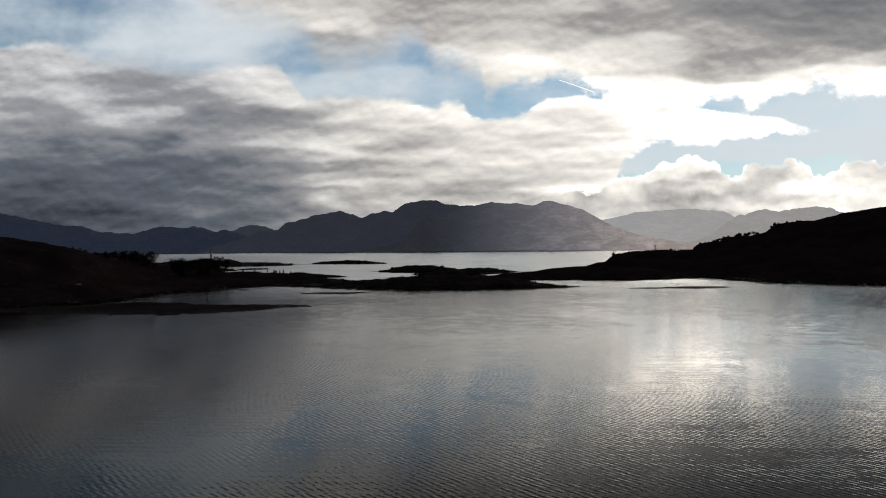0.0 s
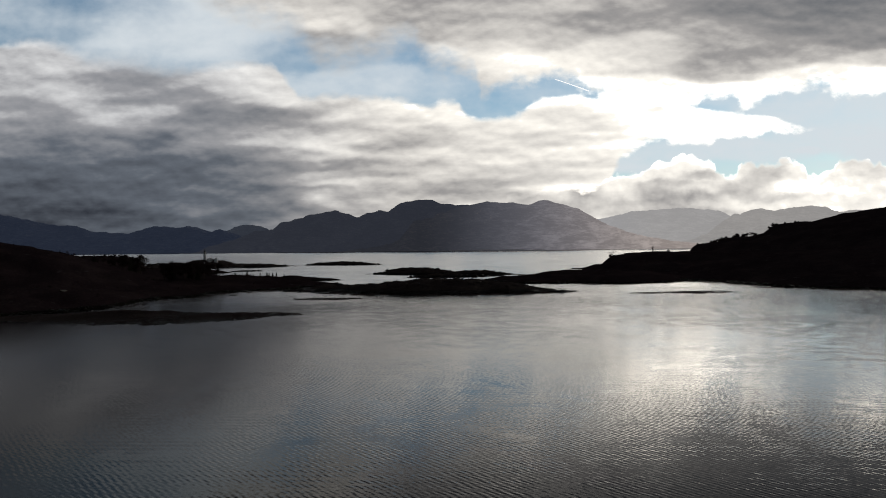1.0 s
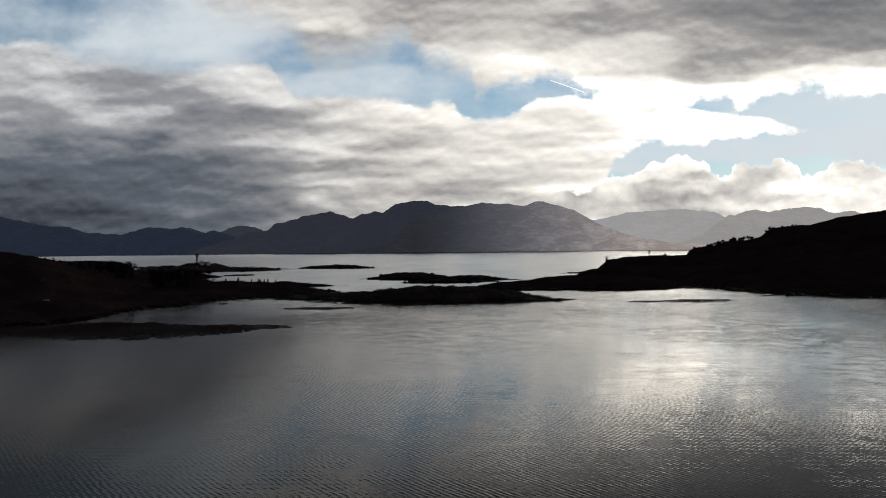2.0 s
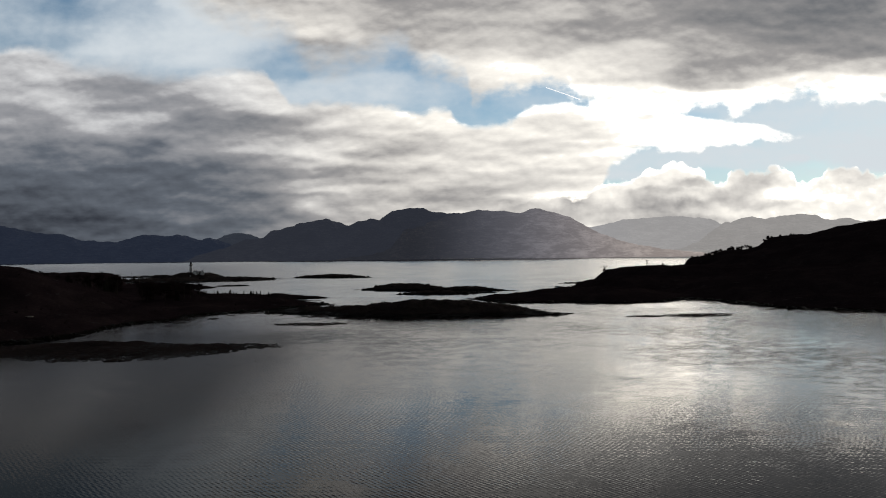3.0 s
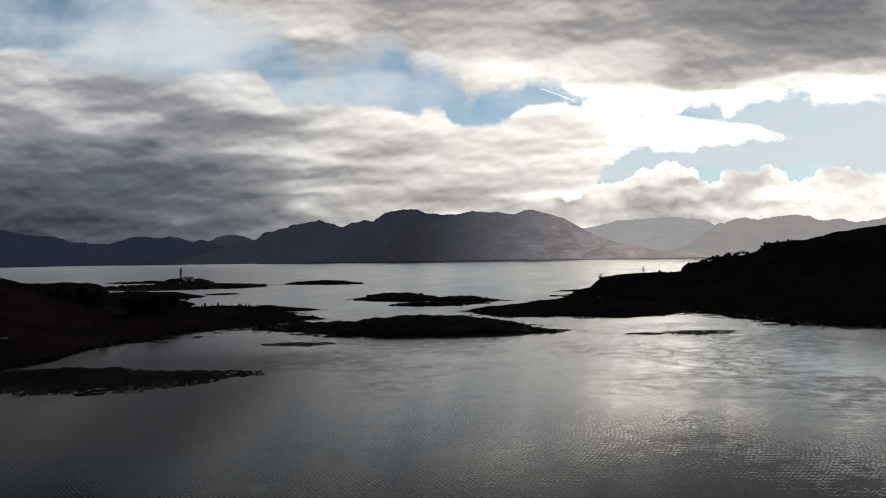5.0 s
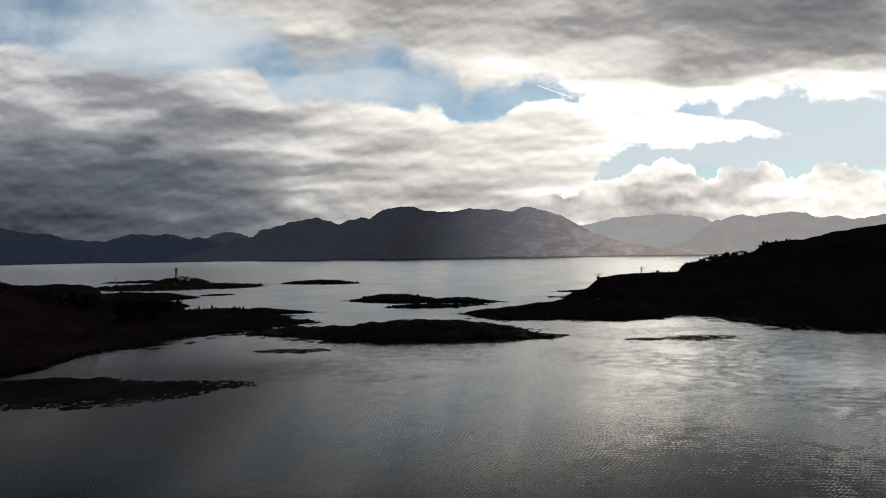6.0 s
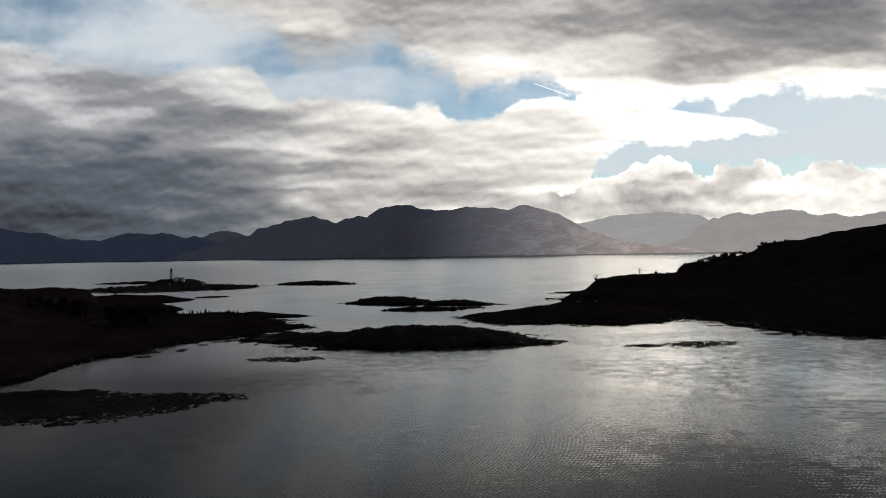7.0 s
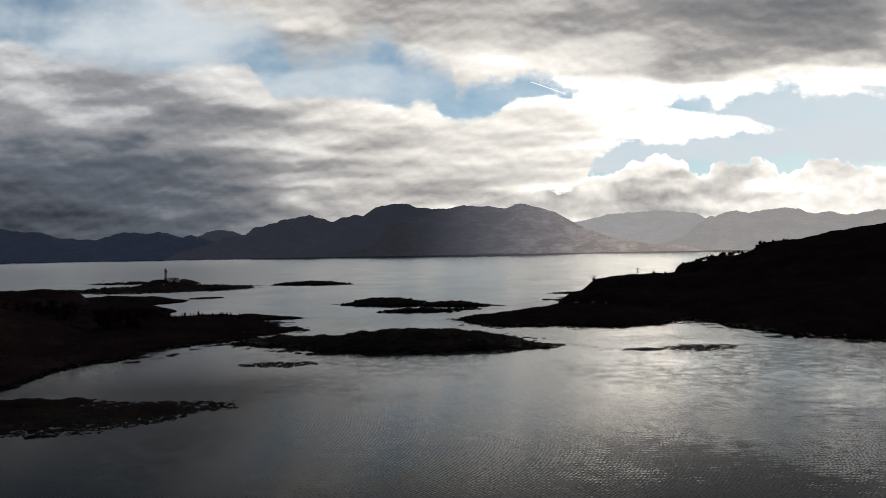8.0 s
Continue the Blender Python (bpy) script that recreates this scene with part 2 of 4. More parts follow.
CANOPY_FOOT = [
    (-0.596, 0.417), (-0.439, 0.392), (-0.361, 0.364), (-0.298, 0.32), (-0.235, 0.303), (-0.187, 0.275), (-0.165, 0.247), (-0.124, 0.249), (-0.076, 0.261),
    (-0.044, 0.278), (-0.034, 0.28), (-0.023, 0.262), (-0.004, 0.249), (0.036, 0.245), (0.056, 0.233), (0.066, 0.209), (0.085, 0.221), (0.108, 0.228),
    (0.148, 0.233), (0.178, 0.237), (0.206, 0.22), (0.252, 0.207), (0.292, 0.196), (0.369, 0.195), (0.375, 0.207), (0.398, 0.214), (0.426, 0.211),
    (0.435, 0.198), (0.455, 0.204), (0.479, 0.219), (0.553, 0.225), (0.562, 0.214), (0.602, 0.212), (0.657, 0.217)]
HEAPS_TOP = [
    (-0.046, 0.031), (0.082, 0.068), (0.114, 0.078), (0.146, 0.083), (0.182, 0.088), (0.21, 0.084), (0.234, 0.093), (0.259, 0.105), (0.285, 0.107),
    (0.303, 0.118), (0.316, 0.123), (0.341, 0.128), (0.369, 0.124), (0.393, 0.114), (0.406, 0.102), (0.422, 0.104), (0.43, 0.118), (0.461, 0.12),
    (0.474, 0.116), (0.487, 0.122), (0.513, 0.122), (0.52, 0.102), (0.534, 0.098), (0.551, 0.108), (0.564, 0.118), (0.572, 0.126), (0.589, 0.129),
    (0.597, 0.12), (0.61, 0.121), (0.628, 0.122), (0.634, 0.111), (0.655, 0.11)]


def make_sky():
    """Blue sky with three banks of broken cloud, lit from behind by the low sun."""
    world = bpy.data.worlds.new("sky")
    scene.world = world
    world.use_nodes = True
    n = Nodes(world.node_tree)
    sky = n.node("ShaderNodeTexSky", sky_type="NISHITA", sun_disc=False)
    sky.sun_elevation, sky.sun_rotation = radians(SUN_HEIGHT), radians(SUN_AZIMUTH)
    sky.air_density, sky.dust_density, sky.ozone_density = 1.0, 0.2, 2.0
    way = n.node("ShaderNodeTexCoord").outputs["Generated"]
    xyz = n.node("ShaderNodeSeparateXYZ")
    n.put(xyz.inputs[0], way)
    x, y, z = xyz.outputs
    # a: sideways, b: upwards, as tangents of the angles from straight ahead
    ahead = n.math("MAXIMUM", y, 0.12)
    a = n.math("DIVIDE", x, ahead)
    b = n.math("DIVIDE", n.math("MAXIMUM", z, 0.0), ahead)

    def times(value, much):
        return n.math("MULTIPLY", value, much)

    def total(*values):
        result = values[0]
        for value in values[1:]:
            result = n.math("ADD", result, value)
        return result

    def lumps(wide, high, seed, detail=5.0, rough=0.5, lift=0.0):
        """Cloud relief about zero; wide and high: how many lumps to a unit of a and b."""
        where = n.vector(n.math("MULTIPLY_ADD", a, wide, lift * 0.4 * wide), n.math("MULTIPLY_ADD", b, high, lift * high), seed)
        return n.math("SUBTRACT", n.noise(where, 1.0, detail, rough), 0.5)

    def curled(wide, high, seed, much_a, much_b, detail=5.0):
        """The place in the sky, pushed about as wind ruffles cloud."""
        tex = n.node("ShaderNodeTexNoise", normalize=True)
        n.put(tex.inputs["Vector"], n.vector(times(a, wide), times(b, high), seed))
        for key, value in (("Scale", 1.0), ("Detail", detail), ("Roughness", 0.52)):
            n.put(tex.inputs[key], value)
        push = n.node("ShaderNodeVectorMath", operation="MULTIPLY_ADD")
        n.put(push.inputs[0], tex.outputs["Color"])
        n.put(push.inputs[1], (much_a, much_b, 0.0))
        n.put(push.inputs[2], n.vector(n.math("SUBTRACT", a, much_a / 2), n.math("SUBTRACT", b, much_b / 2), 0.0))
        return push.outputs[0]

    def brim(points):
        """A height above the horizon that follows a curve from side to side."""
        made = n.node("ShaderNodeFloatCurve")
        n.put(made.inputs["Value"], n.math("MULTIPLY_ADD", a, 0.5, 0.5, clamp=True))
        curve = made.mapping.curves[0]
        curve.points[0].location, curve.points[1].location = (0.0, points[0][1] * 2), (1.0, points[-1][1] * 2)
        for place, height in points:
            curve.points.new(place * 0.5 + 0.5, height * 2)
        made.mapping.update()
        return n.math("MULTIPLY", made.outputs[0], 0.5)

    def layer(under, cover, bright, hue):
        grey = n.ramp(bright, [(0.0, (0.34, 0.37, 0.45)), (0.25, (1.27, 1.38, 1.54)), (0.5, (3.42, 3.30, 3.25)),
                               (0.72, (7.5, 7.2, 6.75)), (0.86, (10.4, 9.95, 9.15)), (1.0, (36.0, 33.0, 28.8))])
        cast = n.node("ShaderNodeMix", data_type="RGBA", blend_type="MULTIPLY")
        n.put(cast.inputs["Factor"], 1.0)
        n.put(cast.inputs[6], grey)
        n.put(cast.inputs[7], hue)
        return n.mix(cover, under, cast.outputs[2])

    ragged = lumps(42.0, 60.0, 2.1, 5, 0.55)
    soft = lumps(9.0, 20.0, 4.2, 3)
    # long rolls, closer together towards the horizon
    far = n.math("DIVIDE", 1.0, n.math("ADD", b, 0.22))
    rolls = n.math("SUBTRACT", n.noise(n.vector(times(a, 9.0), times(far, 7.5), 9.4), 1.0, 4, 0.5), 0.5)
    grain = n.math("SUBTRACT", lumps(22.0, 48.0, 3.3, 4, 0.5), lumps(22.0, 48.0, 3.3, 4, 0.5, 0.007))
    billows = n.math("SUBTRACT", lumps(12.0, 34.0, 5.3, 5, 0.5), lumps(12.0, 34.0, 5.3, 5, 0.5, 0.008))
    rolled = curled(11.0, 26.0, 1.7, 0.055, 0.016, 4.0)

    # the bank to the left, dark below; its top falls from the left and ends in a tongue to the right
    depth_a = total(n.math("SUBTRACT", brim(BANK_TOP), b), times(ragged, 0.016), times(soft, 0.008))
    over_a = total(n.math("SUBTRACT", b, brim(BANK_FOOT)), times(ragged, 0.030), times(soft, 0.012))
    melting = n.humps(a, b, [(-0.42, 0.28, 0.10, 0.06, 0.035)])
    cover_a = n.math("MULTIPLY", n.step(depth_a, -0.003, n.math("ADD", melting, 0.010)), n.step(over_a, -0.006, 0.010))
    dim = n.math("MULTIPLY_ADD", n.step(b, 0.03, 0.20), 0.40, 0.15)
    base_a = n.math("MULTIPLY_ADD", n.step(a, -0.45, 0.18), n.math("SUBTRACT", 0.90, dim), dim)
    # the sun stands behind the cloud here
    shining = n.humps(a, b, [(0.40, 0.19, 0.20, 0.05, 0.045)])
    bright_a = total(n.blend(rolled, LEFT_HIGH + LEFT_MIDDLE + LEFT_LOW + MIDDLE_HIGH + MIDDLE_LOW + TONGUE + SMALL_HEAP, base_a, 0.20),
                     times(rolls, -0.13), times(soft, -0.05), times(billows, 0.28), times(grain, 0.30), times(ragged, -0.05), shining)
    # the high canopy: bright brim, grey body, overhead and behind it closes the sky
    depth_b = total(n.math("SUBTRACT", b, brim(CANOPY_FOOT)), times(ragged, 0.045), times(soft, 0.03))
    cover_b = n.step(depth_b, -0.012, n.math("MULTIPLY_ADD", n.step(a, -0.1, 0.15), -0.045, 0.06))
    # unseen canopy overhead and behind, made heavy to dim the land and near water
    heavy = times(n.step(b, 0.33, 0.46), -0.48)
    base_b = n.math("MULTIPLY_ADD", n.math("MULTIPLY", n.math("SUBTRACT", 1.0, n.step(depth_b, 0.01, 0.06)), n.step(a, -0.02, 0.20)), 0.33, 0.55)
    bright_b = total(n.blend(curled(9.0, 20.0, 6.1, 0.045, 0.020), CANOPY_LEFT + CANOPY_MIDDLE + CANOPY_RIGHT, base_b, 0.10), heavy,
                     times(soft, -0.08), times(billows, 0.26), times(grain, 0.26), times(ragged, -0.06), shining)
    # heaped clouds along the hills under the sun
    cells = n.node("ShaderNodeTexVoronoi", feature="SMOOTH_F1")
    n.put(cells.inputs["Vector"], curled(30.0, 40.0, 8.8, 0.012, 0.012, 3.0))
    for key, value in (("Scale", 42.0), ("Detail", 2.5), ("Roughness", 0.55), ("Smoothness", 0.35)):
        n.put(cells.inputs[key], value)
    domes = n.math("SUBTRACT", 0.55, cells.outputs["Distance"])
    depth_c = total(n.math("SUBTRACT", brim(HEAPS_TOP), b), times(domes, 0.013), times(ragged, 0.010))
    cover_c = n.step(depth_c, -0.002, 0.007)
    bright_c = total(n.blend(curled(30.0, 42.0, 5.5, 0.022, 0.018), HEAPS + HEAPS_LOW + TONGUE[9:15] + SMALL_HEAP, 0.86), times(domes, 0.10), times(grain, 0.26), times(billows, 0.12), 0.035,
                     times(n.math("SUBTRACT", 1.0, n.step(depth_c, 0.0, 0.008)), 0.12))
    # thin high veil over the blue
    tint = n.node("ShaderNodeMix", data_type="RGBA", blend_type="MULTIPLY")
    n.put(tint.inputs["Factor"], 1.0)
    n.put(tint.inputs[6], sky.outputs[0])
    n.put(tint.inputs[7], (0.66, 0.86, 0.93, 1))
    milky = total(n.blend(curled(10.0, 18.0, 12.3, 0.09, 0.045), THIN + THIN_RIGHT, 0.5), times(soft, 0.30), times(ragged, 0.28), times(rolls, 0.25))
    colour = n.mix(n.step(milky, 0.0, 1.0), tint.outputs[2], (6.7, 7.25, 7.65, 1))
    colour = layer(colour, cover_b, bright_b, (1.0, 1.0, 1.0, 1))
    colour = layer(colour, cover_a, bright_a, n.mix(n.step(a, -0.42, -0.02), (0.955, 1.0, 1.075, 1), (1.0, 1.0, 1.0, 1)))
    colour = layer(colour, cover_c, bright_c, (1.0, 1.0, 1.0, 1))
    shine = n.node("ShaderNodeBackground")
    n.put(shine.inputs[0], colour)
    n.put(shine.inputs[1], 0.1)
    n.put(n.node("ShaderNodeOutputWorld").inputs[0], shine.outputs[0])


make_sky()


# ---- materials ----
def material(name):
    made = bpy.data.materials.new(name)
    made.use_nodes = True
    n = Nodes(made.node_tree)
    shader = n.node("ShaderNodeBsdfPrincipled")
    n.put(n.node("ShaderNodeOutputMaterial").inputs[0], shader.outputs[0])
    return made, n, shader.inputs


def bump(n, inputs, height, strength, distance):
    made = n.node("ShaderNodeBump")
    n.put(made.inputs["Strength"], strength)
    n.put(made.inputs["Distance"], distance)
    n.put(made.inputs["Height"], height)
    n.put(inputs["Normal"], made.outputs[0])


def place_of(n):
    return n.node("ShaderNodeNewGeometry").outputs["Position"]


def plain(name, colour, rough=0.7, metal=0.0, spread=0.25, scale=3.0):
    """A surface of one colour with stains and grain."""
    made, n, inputs = material(name)
    stains = n.noise(place_of(n), scale, 6, 0.6)
    low, high = [c * (1 - spread) for c in colour], [min(1, c * (1 + spread)) for c in colour]
    n.put(inputs["Base Color"], n.ramp(stains, [(0.3, low), (0.7, high)]))
    n.put(inputs["Roughness"], rough)
    n.put(inputs["Metallic"], metal)
    n.put(inputs["Specular IOR Level"], 0.0 if rough > 0.65 else 0.5)
    bump(n, inputs, n.noise(place_of(n), scale * 8, 3), 0.3, 0.02)
    return made


def moor_material(name, colours, rock, tide=1.1, wet=0.02):
    """Heather, grass and peat over rock; below the tide line wet dark weed."""
    made, n, inputs = material(name)
    where = place_of(n)
    xyz = n.node("ShaderNodeSeparateXYZ")
    n.put(xyz.inputs[0], where)
    patches = n.noise(where, 0.035, 8, 0.62, 0.4)
    tufts = n.noise(where, 0.7, 6, 0.65)
    mixed = n.math("MULTIPLY_ADD", n.math("SUBTRACT", tufts, 0.5), 0.7, patches)
    green = n.ramp(mixed, [(0.3, colours[0]), (0.5, colours[1]), (0.7, colours[2])])
    crag = n.step(n.noise(where, 0.12, 7, 0.7), 0.60, 0.68)
    upper = n.mix(crag, green, (*rock, 1))
    level = n.math("MULTIPLY_ADD", n.math("SUBTRACT", tufts, 0.5), 1.2, xyz.outputs[2])
    dry = n.step(level, tide * 0.55, tide * 1.25)
    n.put(inputs["Base Color"], n.mix(dry, (0.010, 0.009, 0.007, 1), upper))
    n.put(inputs["Roughness"], n.math("MULTIPLY_ADD", dry, 0.45, 0.5))
    n.put(inputs["Specular IOR Level"], wet)
    bump(n, inputs, n.math("ADD", tufts, n.noise(where, 2.6, 4, 0.6)), 0.8, 0.6)
    return made


def mountain_material(name, colours, veil, glow=0.0, texture=0.2, warm=(1.17, 1.03, 0.82)):
    """Far hillsides of grass and scree; veil: emission in place of far lit air."""
    made, n, inputs = material(name)
    where = place_of(n)
    stretch = n.node("ShaderNodeMapping")
    n.put(stretch.inputs[0], where)
    stretch.inputs["Scale"].default_value = (0.9, 1.0, 2.2)
    patches = n.noise(stretch.outputs[0], 0.0075, 9, 0.6, 0.5)
    slant = n.node("ShaderNodeMapping")
    n.put(slant.inputs[0], where)
    slant.inputs["Rotation"].default_value = (0, radians(24), 0)
    slant.inputs["Scale"].default_value = (0.45, 0.8, 2.4)
    gullies = n.noise(slant.outputs[0], 0.040, 7, 0.66, 1.0)
    mixed = n.math("MULTIPLY_ADD", n.math("SUBTRACT", gullies, 0.5), 0.95, patches)
    n.put(inputs["Base Color"], n.ramp(mixed, [(0.3, colours[0]), (0.5, colours[1]), (0.72, colours[2])]))
    n.put(inputs["Roughness"], 0.95)
    n.put(inputs["Specular IOR Level"], 0.05)
    xyz = n.node("ShaderNodeSeparateXYZ")
    n.put(xyz.inputs[0], where)
    # the stand-in haze emission rises and warms towards the sun
    haze_glow = n.math("MULTIPLY_ADD", n.step(xyz.outputs[0], -150, 1700), glow, 1.0)
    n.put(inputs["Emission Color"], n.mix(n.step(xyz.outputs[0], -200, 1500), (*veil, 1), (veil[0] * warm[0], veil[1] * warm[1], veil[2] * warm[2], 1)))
    # brighter patches in the emission stand in for sunlit grass
    patch_glow = n.math("MULTIPLY_ADD", n.step(xyz.outputs[0], 0, 900), texture, 0.08)
    ground = n.math("MULTIPLY_ADD", n.math("SUBTRACT", n.step(mixed, 0.35, 0.75), 0.4), patch_glow, 1.0)
    n.put(inputs["Emission Strength"], n.math("MULTIPLY", haze_glow, ground))
    bump(n, inputs, n.math("ADD", gullies, patches), 1.0, 45.0)
    return made


def water_material():
    made, n, inputs = material("sea_water")
    where = place_of(n)
    turn = n.node("ShaderNodeMapping")
    n.put(turn.inputs[0], where)
    turn.inputs["Rotation"].default_value = (0, 0, radians(28))
    turn.inputs["Scale"].default_value = (0.5, 1.0, 1.0)

    xyz = n.node("ShaderNodeSeparateXYZ")
    n.put(xyz.inputs[0], where)
    x, y = xyz.outputs[0], xyz.outputs[1]

    def train(dx, dy, length, bend, seed, much):
        """Slopes of a train of ripples that runs along (dx, dy)."""
        along = n.math("MULTIPLY_ADD", x, dx, n.math("MULTIPLY", y, dy))
        waver = n.noise(n.vector(x, y, seed), 0.06, 1, 0.5)
        uneven = n.noise(n.vector(x, y, seed + 9), 0.42, 1, 0.5)
        phase = n.math("MULTIPLY_ADD", along, 2 * math.pi / length, n.math("MULTIPLY_ADD", uneven, 3.0, n.math("MULTIPLY", waver, bend)))
        broken = n.step(n.noise(n.vector(x, y, seed + 5), 0.16, 4, 0.6), 0.28, 0.60)
        wave = n.math("MULTIPLY", n.math("SINE", phase), n.math("MULTIPLY", broken, much))
        return n.vector(n.math("MULTIPLY", wave, dx), n.math("MULTIPLY", wave, dy), 0.0)

    def jitter(at, scale, detail, much):
        """Small tilts of the surface without a direction."""
        tex = n.node("ShaderNodeTexNoise")
        n.put(tex.inputs["Vector"], at)
        tex.inputs["Scale"].default_value, tex.inputs["Detail"].default_value = scale, detail
        away = n.node("ShaderNodeVectorMath", operation="SUBTRACT")
        n.put(away.inputs[0], tex.outputs["Color"])
        away.inputs[1].default_value = (0.5, 0.5, 0.5)
        sized = n.node("ShaderNodeVectorMath", operation="MULTIPLY")
        n.put(sized.inputs[0], away.outputs[0])
        sized.inputs[1].default_value = (much * 0.6, much, 0.0)
        return sized.outputs[0]

    def plus(a, b):
        made = n.node("ShaderNodeVectorMath", operation="ADD")
        n.put(made.inputs[0], a)
        n.put(made.inputs[1], b)
        return made.outputs[0]

    def scale_by(a, much):
        made = n.node("ShaderNodeVectorMath", operation="SCALE")
        n.put(made.inputs[0], a)
        n.put(made.inputs["Scale"], much)
        return made.outputs[0]

    # breezier patches among the calm; beyond the islets the sound is choppier
    breeze = n.step(n.noise(where, 0.013, 4, 0.55, 0.6), 0.36, 0.62)
    open_water = n.step(y, 340.0, 600.0)
    ripples = plus(plus(train(0.79, 0.613, 0.72, 7.0, 1.0, 0.043), train(0.62, 0.785, 0.55, 7.0, 2.0, 0.021)), train(0.90, 0.436, 1.05, 7.0, 3.0, 0.015))
    ripples = scale_by(ripples, n.math("MULTIPLY_ADD", breeze, 0.6, 0.4))
    # the ripples run up higher towards the sheltered shore
    ripples = scale_by(ripples, n.math("MULTIPLY_ADD", n.step(x, 20.0, -45.0), 0.8, 1.0))
    tilts = scale_by(jitter(turn.outputs[0], 2.6, 1.0, 0.045), n.math("MULTIPLY_ADD", breeze, 0.45, 0.55))
    both = plus(ripples, plus(tilts, jitter(where, 3.4, 1.0, 0.055)))
    # more wind reaches the middle of the bay
    both = scale_by(both, n.math("MULTIPLY_ADD", n.step(y, 150.0, 320.0), 0.9, 1.0))
    # far out single wavelets are lost and only the gloss of the whole is left
    distant = n.step(y, 330.0, 700.0)
    both = scale_by(both, n.math("MULTIPLY_ADD", distant, -0.88, 1.0))
    # the tide runs out between the spit and the hill and breaks the surface into streaks
    race = n.math("MULTIPLY", n.math("MULTIPLY", n.step(x, -10.0, 60.0), n.math("SUBTRACT", 1.0, n.step(x, 190.0, 320.0))), n.math("MULTIPLY", n.step(y, 330.0, 430.0), n.math("SUBTRACT", 1.0, n.step(y, 640.0, 760.0))))
    streaks = n.step(n.noise(n.vector(n.math("MULTIPLY", x, 0.018), n.math("MULTIPLY_ADD", x, 0.03, n.math("MULTIPLY", y, 0.085)), 2.5), 1.0, 4, 0.55), 0.3, 0.62)
    both = plus(both, scale_by(n.vector(0.0, -0.010, 0.0), n.math("MULTIPLY", race, streaks)))
    # normals lean south like short chop, so the open sound mirrors brighter sky
    both = plus(both, scale_by(n.vector(0.0, -0.07, 0.0), n.math("MULTIPLY_ADD", n.step(y, 1500.0, 3500.0), 0.5, open_water)))
    upward = n.node("ShaderNodeVectorMath", operation="ADD")
    n.put(upward.inputs[0], both)
    upward.inputs[1].default_value = (0, 0, 1)
    normal = n.node("ShaderNodeVectorMath", operation="NORMALIZE")
    n.put(normal.inputs[0], upward.outputs[0])
    n.put(inputs["Normal"], normal.outputs[0])
    n.put(inputs["Base Color"], (0.006, 0.005, 0.006, 1))
    n.put(inputs["Roughness"], n.math("ADD", n.math("MULTIPLY_ADD", breeze, 0.03, 0.045), n.math("MULTIPLY_ADD", n.step(y, 240.0, 520.0), 0.10, n.math("MULTIPLY", open_water, 0.01))))
    # a lowered IOR puts darker reflections inshore, most of all on the left side
    side_dulling = n.math("MULTIPLY", n.math("SUBTRACT", 1.0, n.step(x, -60.0, 25.0)), n.math("SUBTRACT", 1.0, n.step(y, 310.0, 430.0)))
    dulling = n.math("MAXIMUM", side_dulling, n.math("MULTIPLY", n.math("SUBTRACT", 1.0, n.step(y, 60.0, 150.0)), 0.45))
    # a raised IOR puts brighter reflections into the open water, less so far left
    n.put(inputs["IOR"], n.math("ADD", n.math("MULTIPLY_ADD", dulling, -0.32, 1.38), n.math("MULTIPLY", n.math("MULTIPLY", open_water, n.step(x, -420.0, 60.0)), 0.15)))
    return made


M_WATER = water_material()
M_MOOR = moor_material("moorland", [(0.020, 0.0128, 0.0145), (0.027, 0.0185, 0.0200), (0.040, 0.028, 0.028)], (0.048, 0.040, 0.041), wet=0.0)
M_ROCK = moor_material("shore_rock", [(0.027, 0.020, 0.017), (0.038, 0.029, 0.026), (0.054, 0.042, 0.034)], (0.065, 0.055, 0.051), 2.0)
M_WEED = moor_material("wrack", [(0.021, 0.0145, 0.0135), (0.031, 0.022, 0.020), (0.046, 0.034, 0.031)], (0.05, 0.042, 0.038), 0.1)
# emission growing towards the sun puts lit haze into these two
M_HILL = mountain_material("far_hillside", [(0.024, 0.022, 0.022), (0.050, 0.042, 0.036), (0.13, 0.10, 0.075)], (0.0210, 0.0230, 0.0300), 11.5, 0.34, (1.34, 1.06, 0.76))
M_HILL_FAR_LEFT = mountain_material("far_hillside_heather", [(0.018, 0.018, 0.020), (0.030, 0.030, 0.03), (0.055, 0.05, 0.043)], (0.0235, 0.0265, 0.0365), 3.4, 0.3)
# dark base with bluish emission stands in for shade and haze
M_HILL_BLUE = mountain_material("far_hillside_blue_glow", [(0.03, 0.033, 0.035), (0.05, 0.05, 0.05), (0.07, 0.07, 0.065)], (0.0150, 0.0200, 0.0345))
M_HILL_BLUE_FAR = mountain_material("far_hillside_haze_glow", [(0.03, 0.033, 0.035), (0.05, 0.05, 0.05), (0.07, 0.07, 0.065)], (0.0270, 0.0320, 0.0440))
# strong pale emission takes the place of sunlit haze on both ranges
M_HILL_PALE = mountain_material("far_hillside_sun_glow", [(0.06, 0.055, 0.045), (0.10, 0.09, 0.07), (0.16, 0.14, 0.11)], (0.252, 0.275, 0.338), 0.0, 0.03)
M_HILL_HAZY = mountain_material("far_hillside_pale_glow", [(0.06, 0.055, 0.045), (0.10, 0.09, 0.07), (0.14, 0.13, 0.11)], (0.279, 0.309, 0.388), 0.0, 0.03)
M_HARLED = plain("white_harling", (0.80, 0.80, 0.78), 0.85, 0, 0.12, 0.6)
M_DARK = plain("black_paint", (0.02, 0.02, 0.022), 0.4, 0, 0.3)
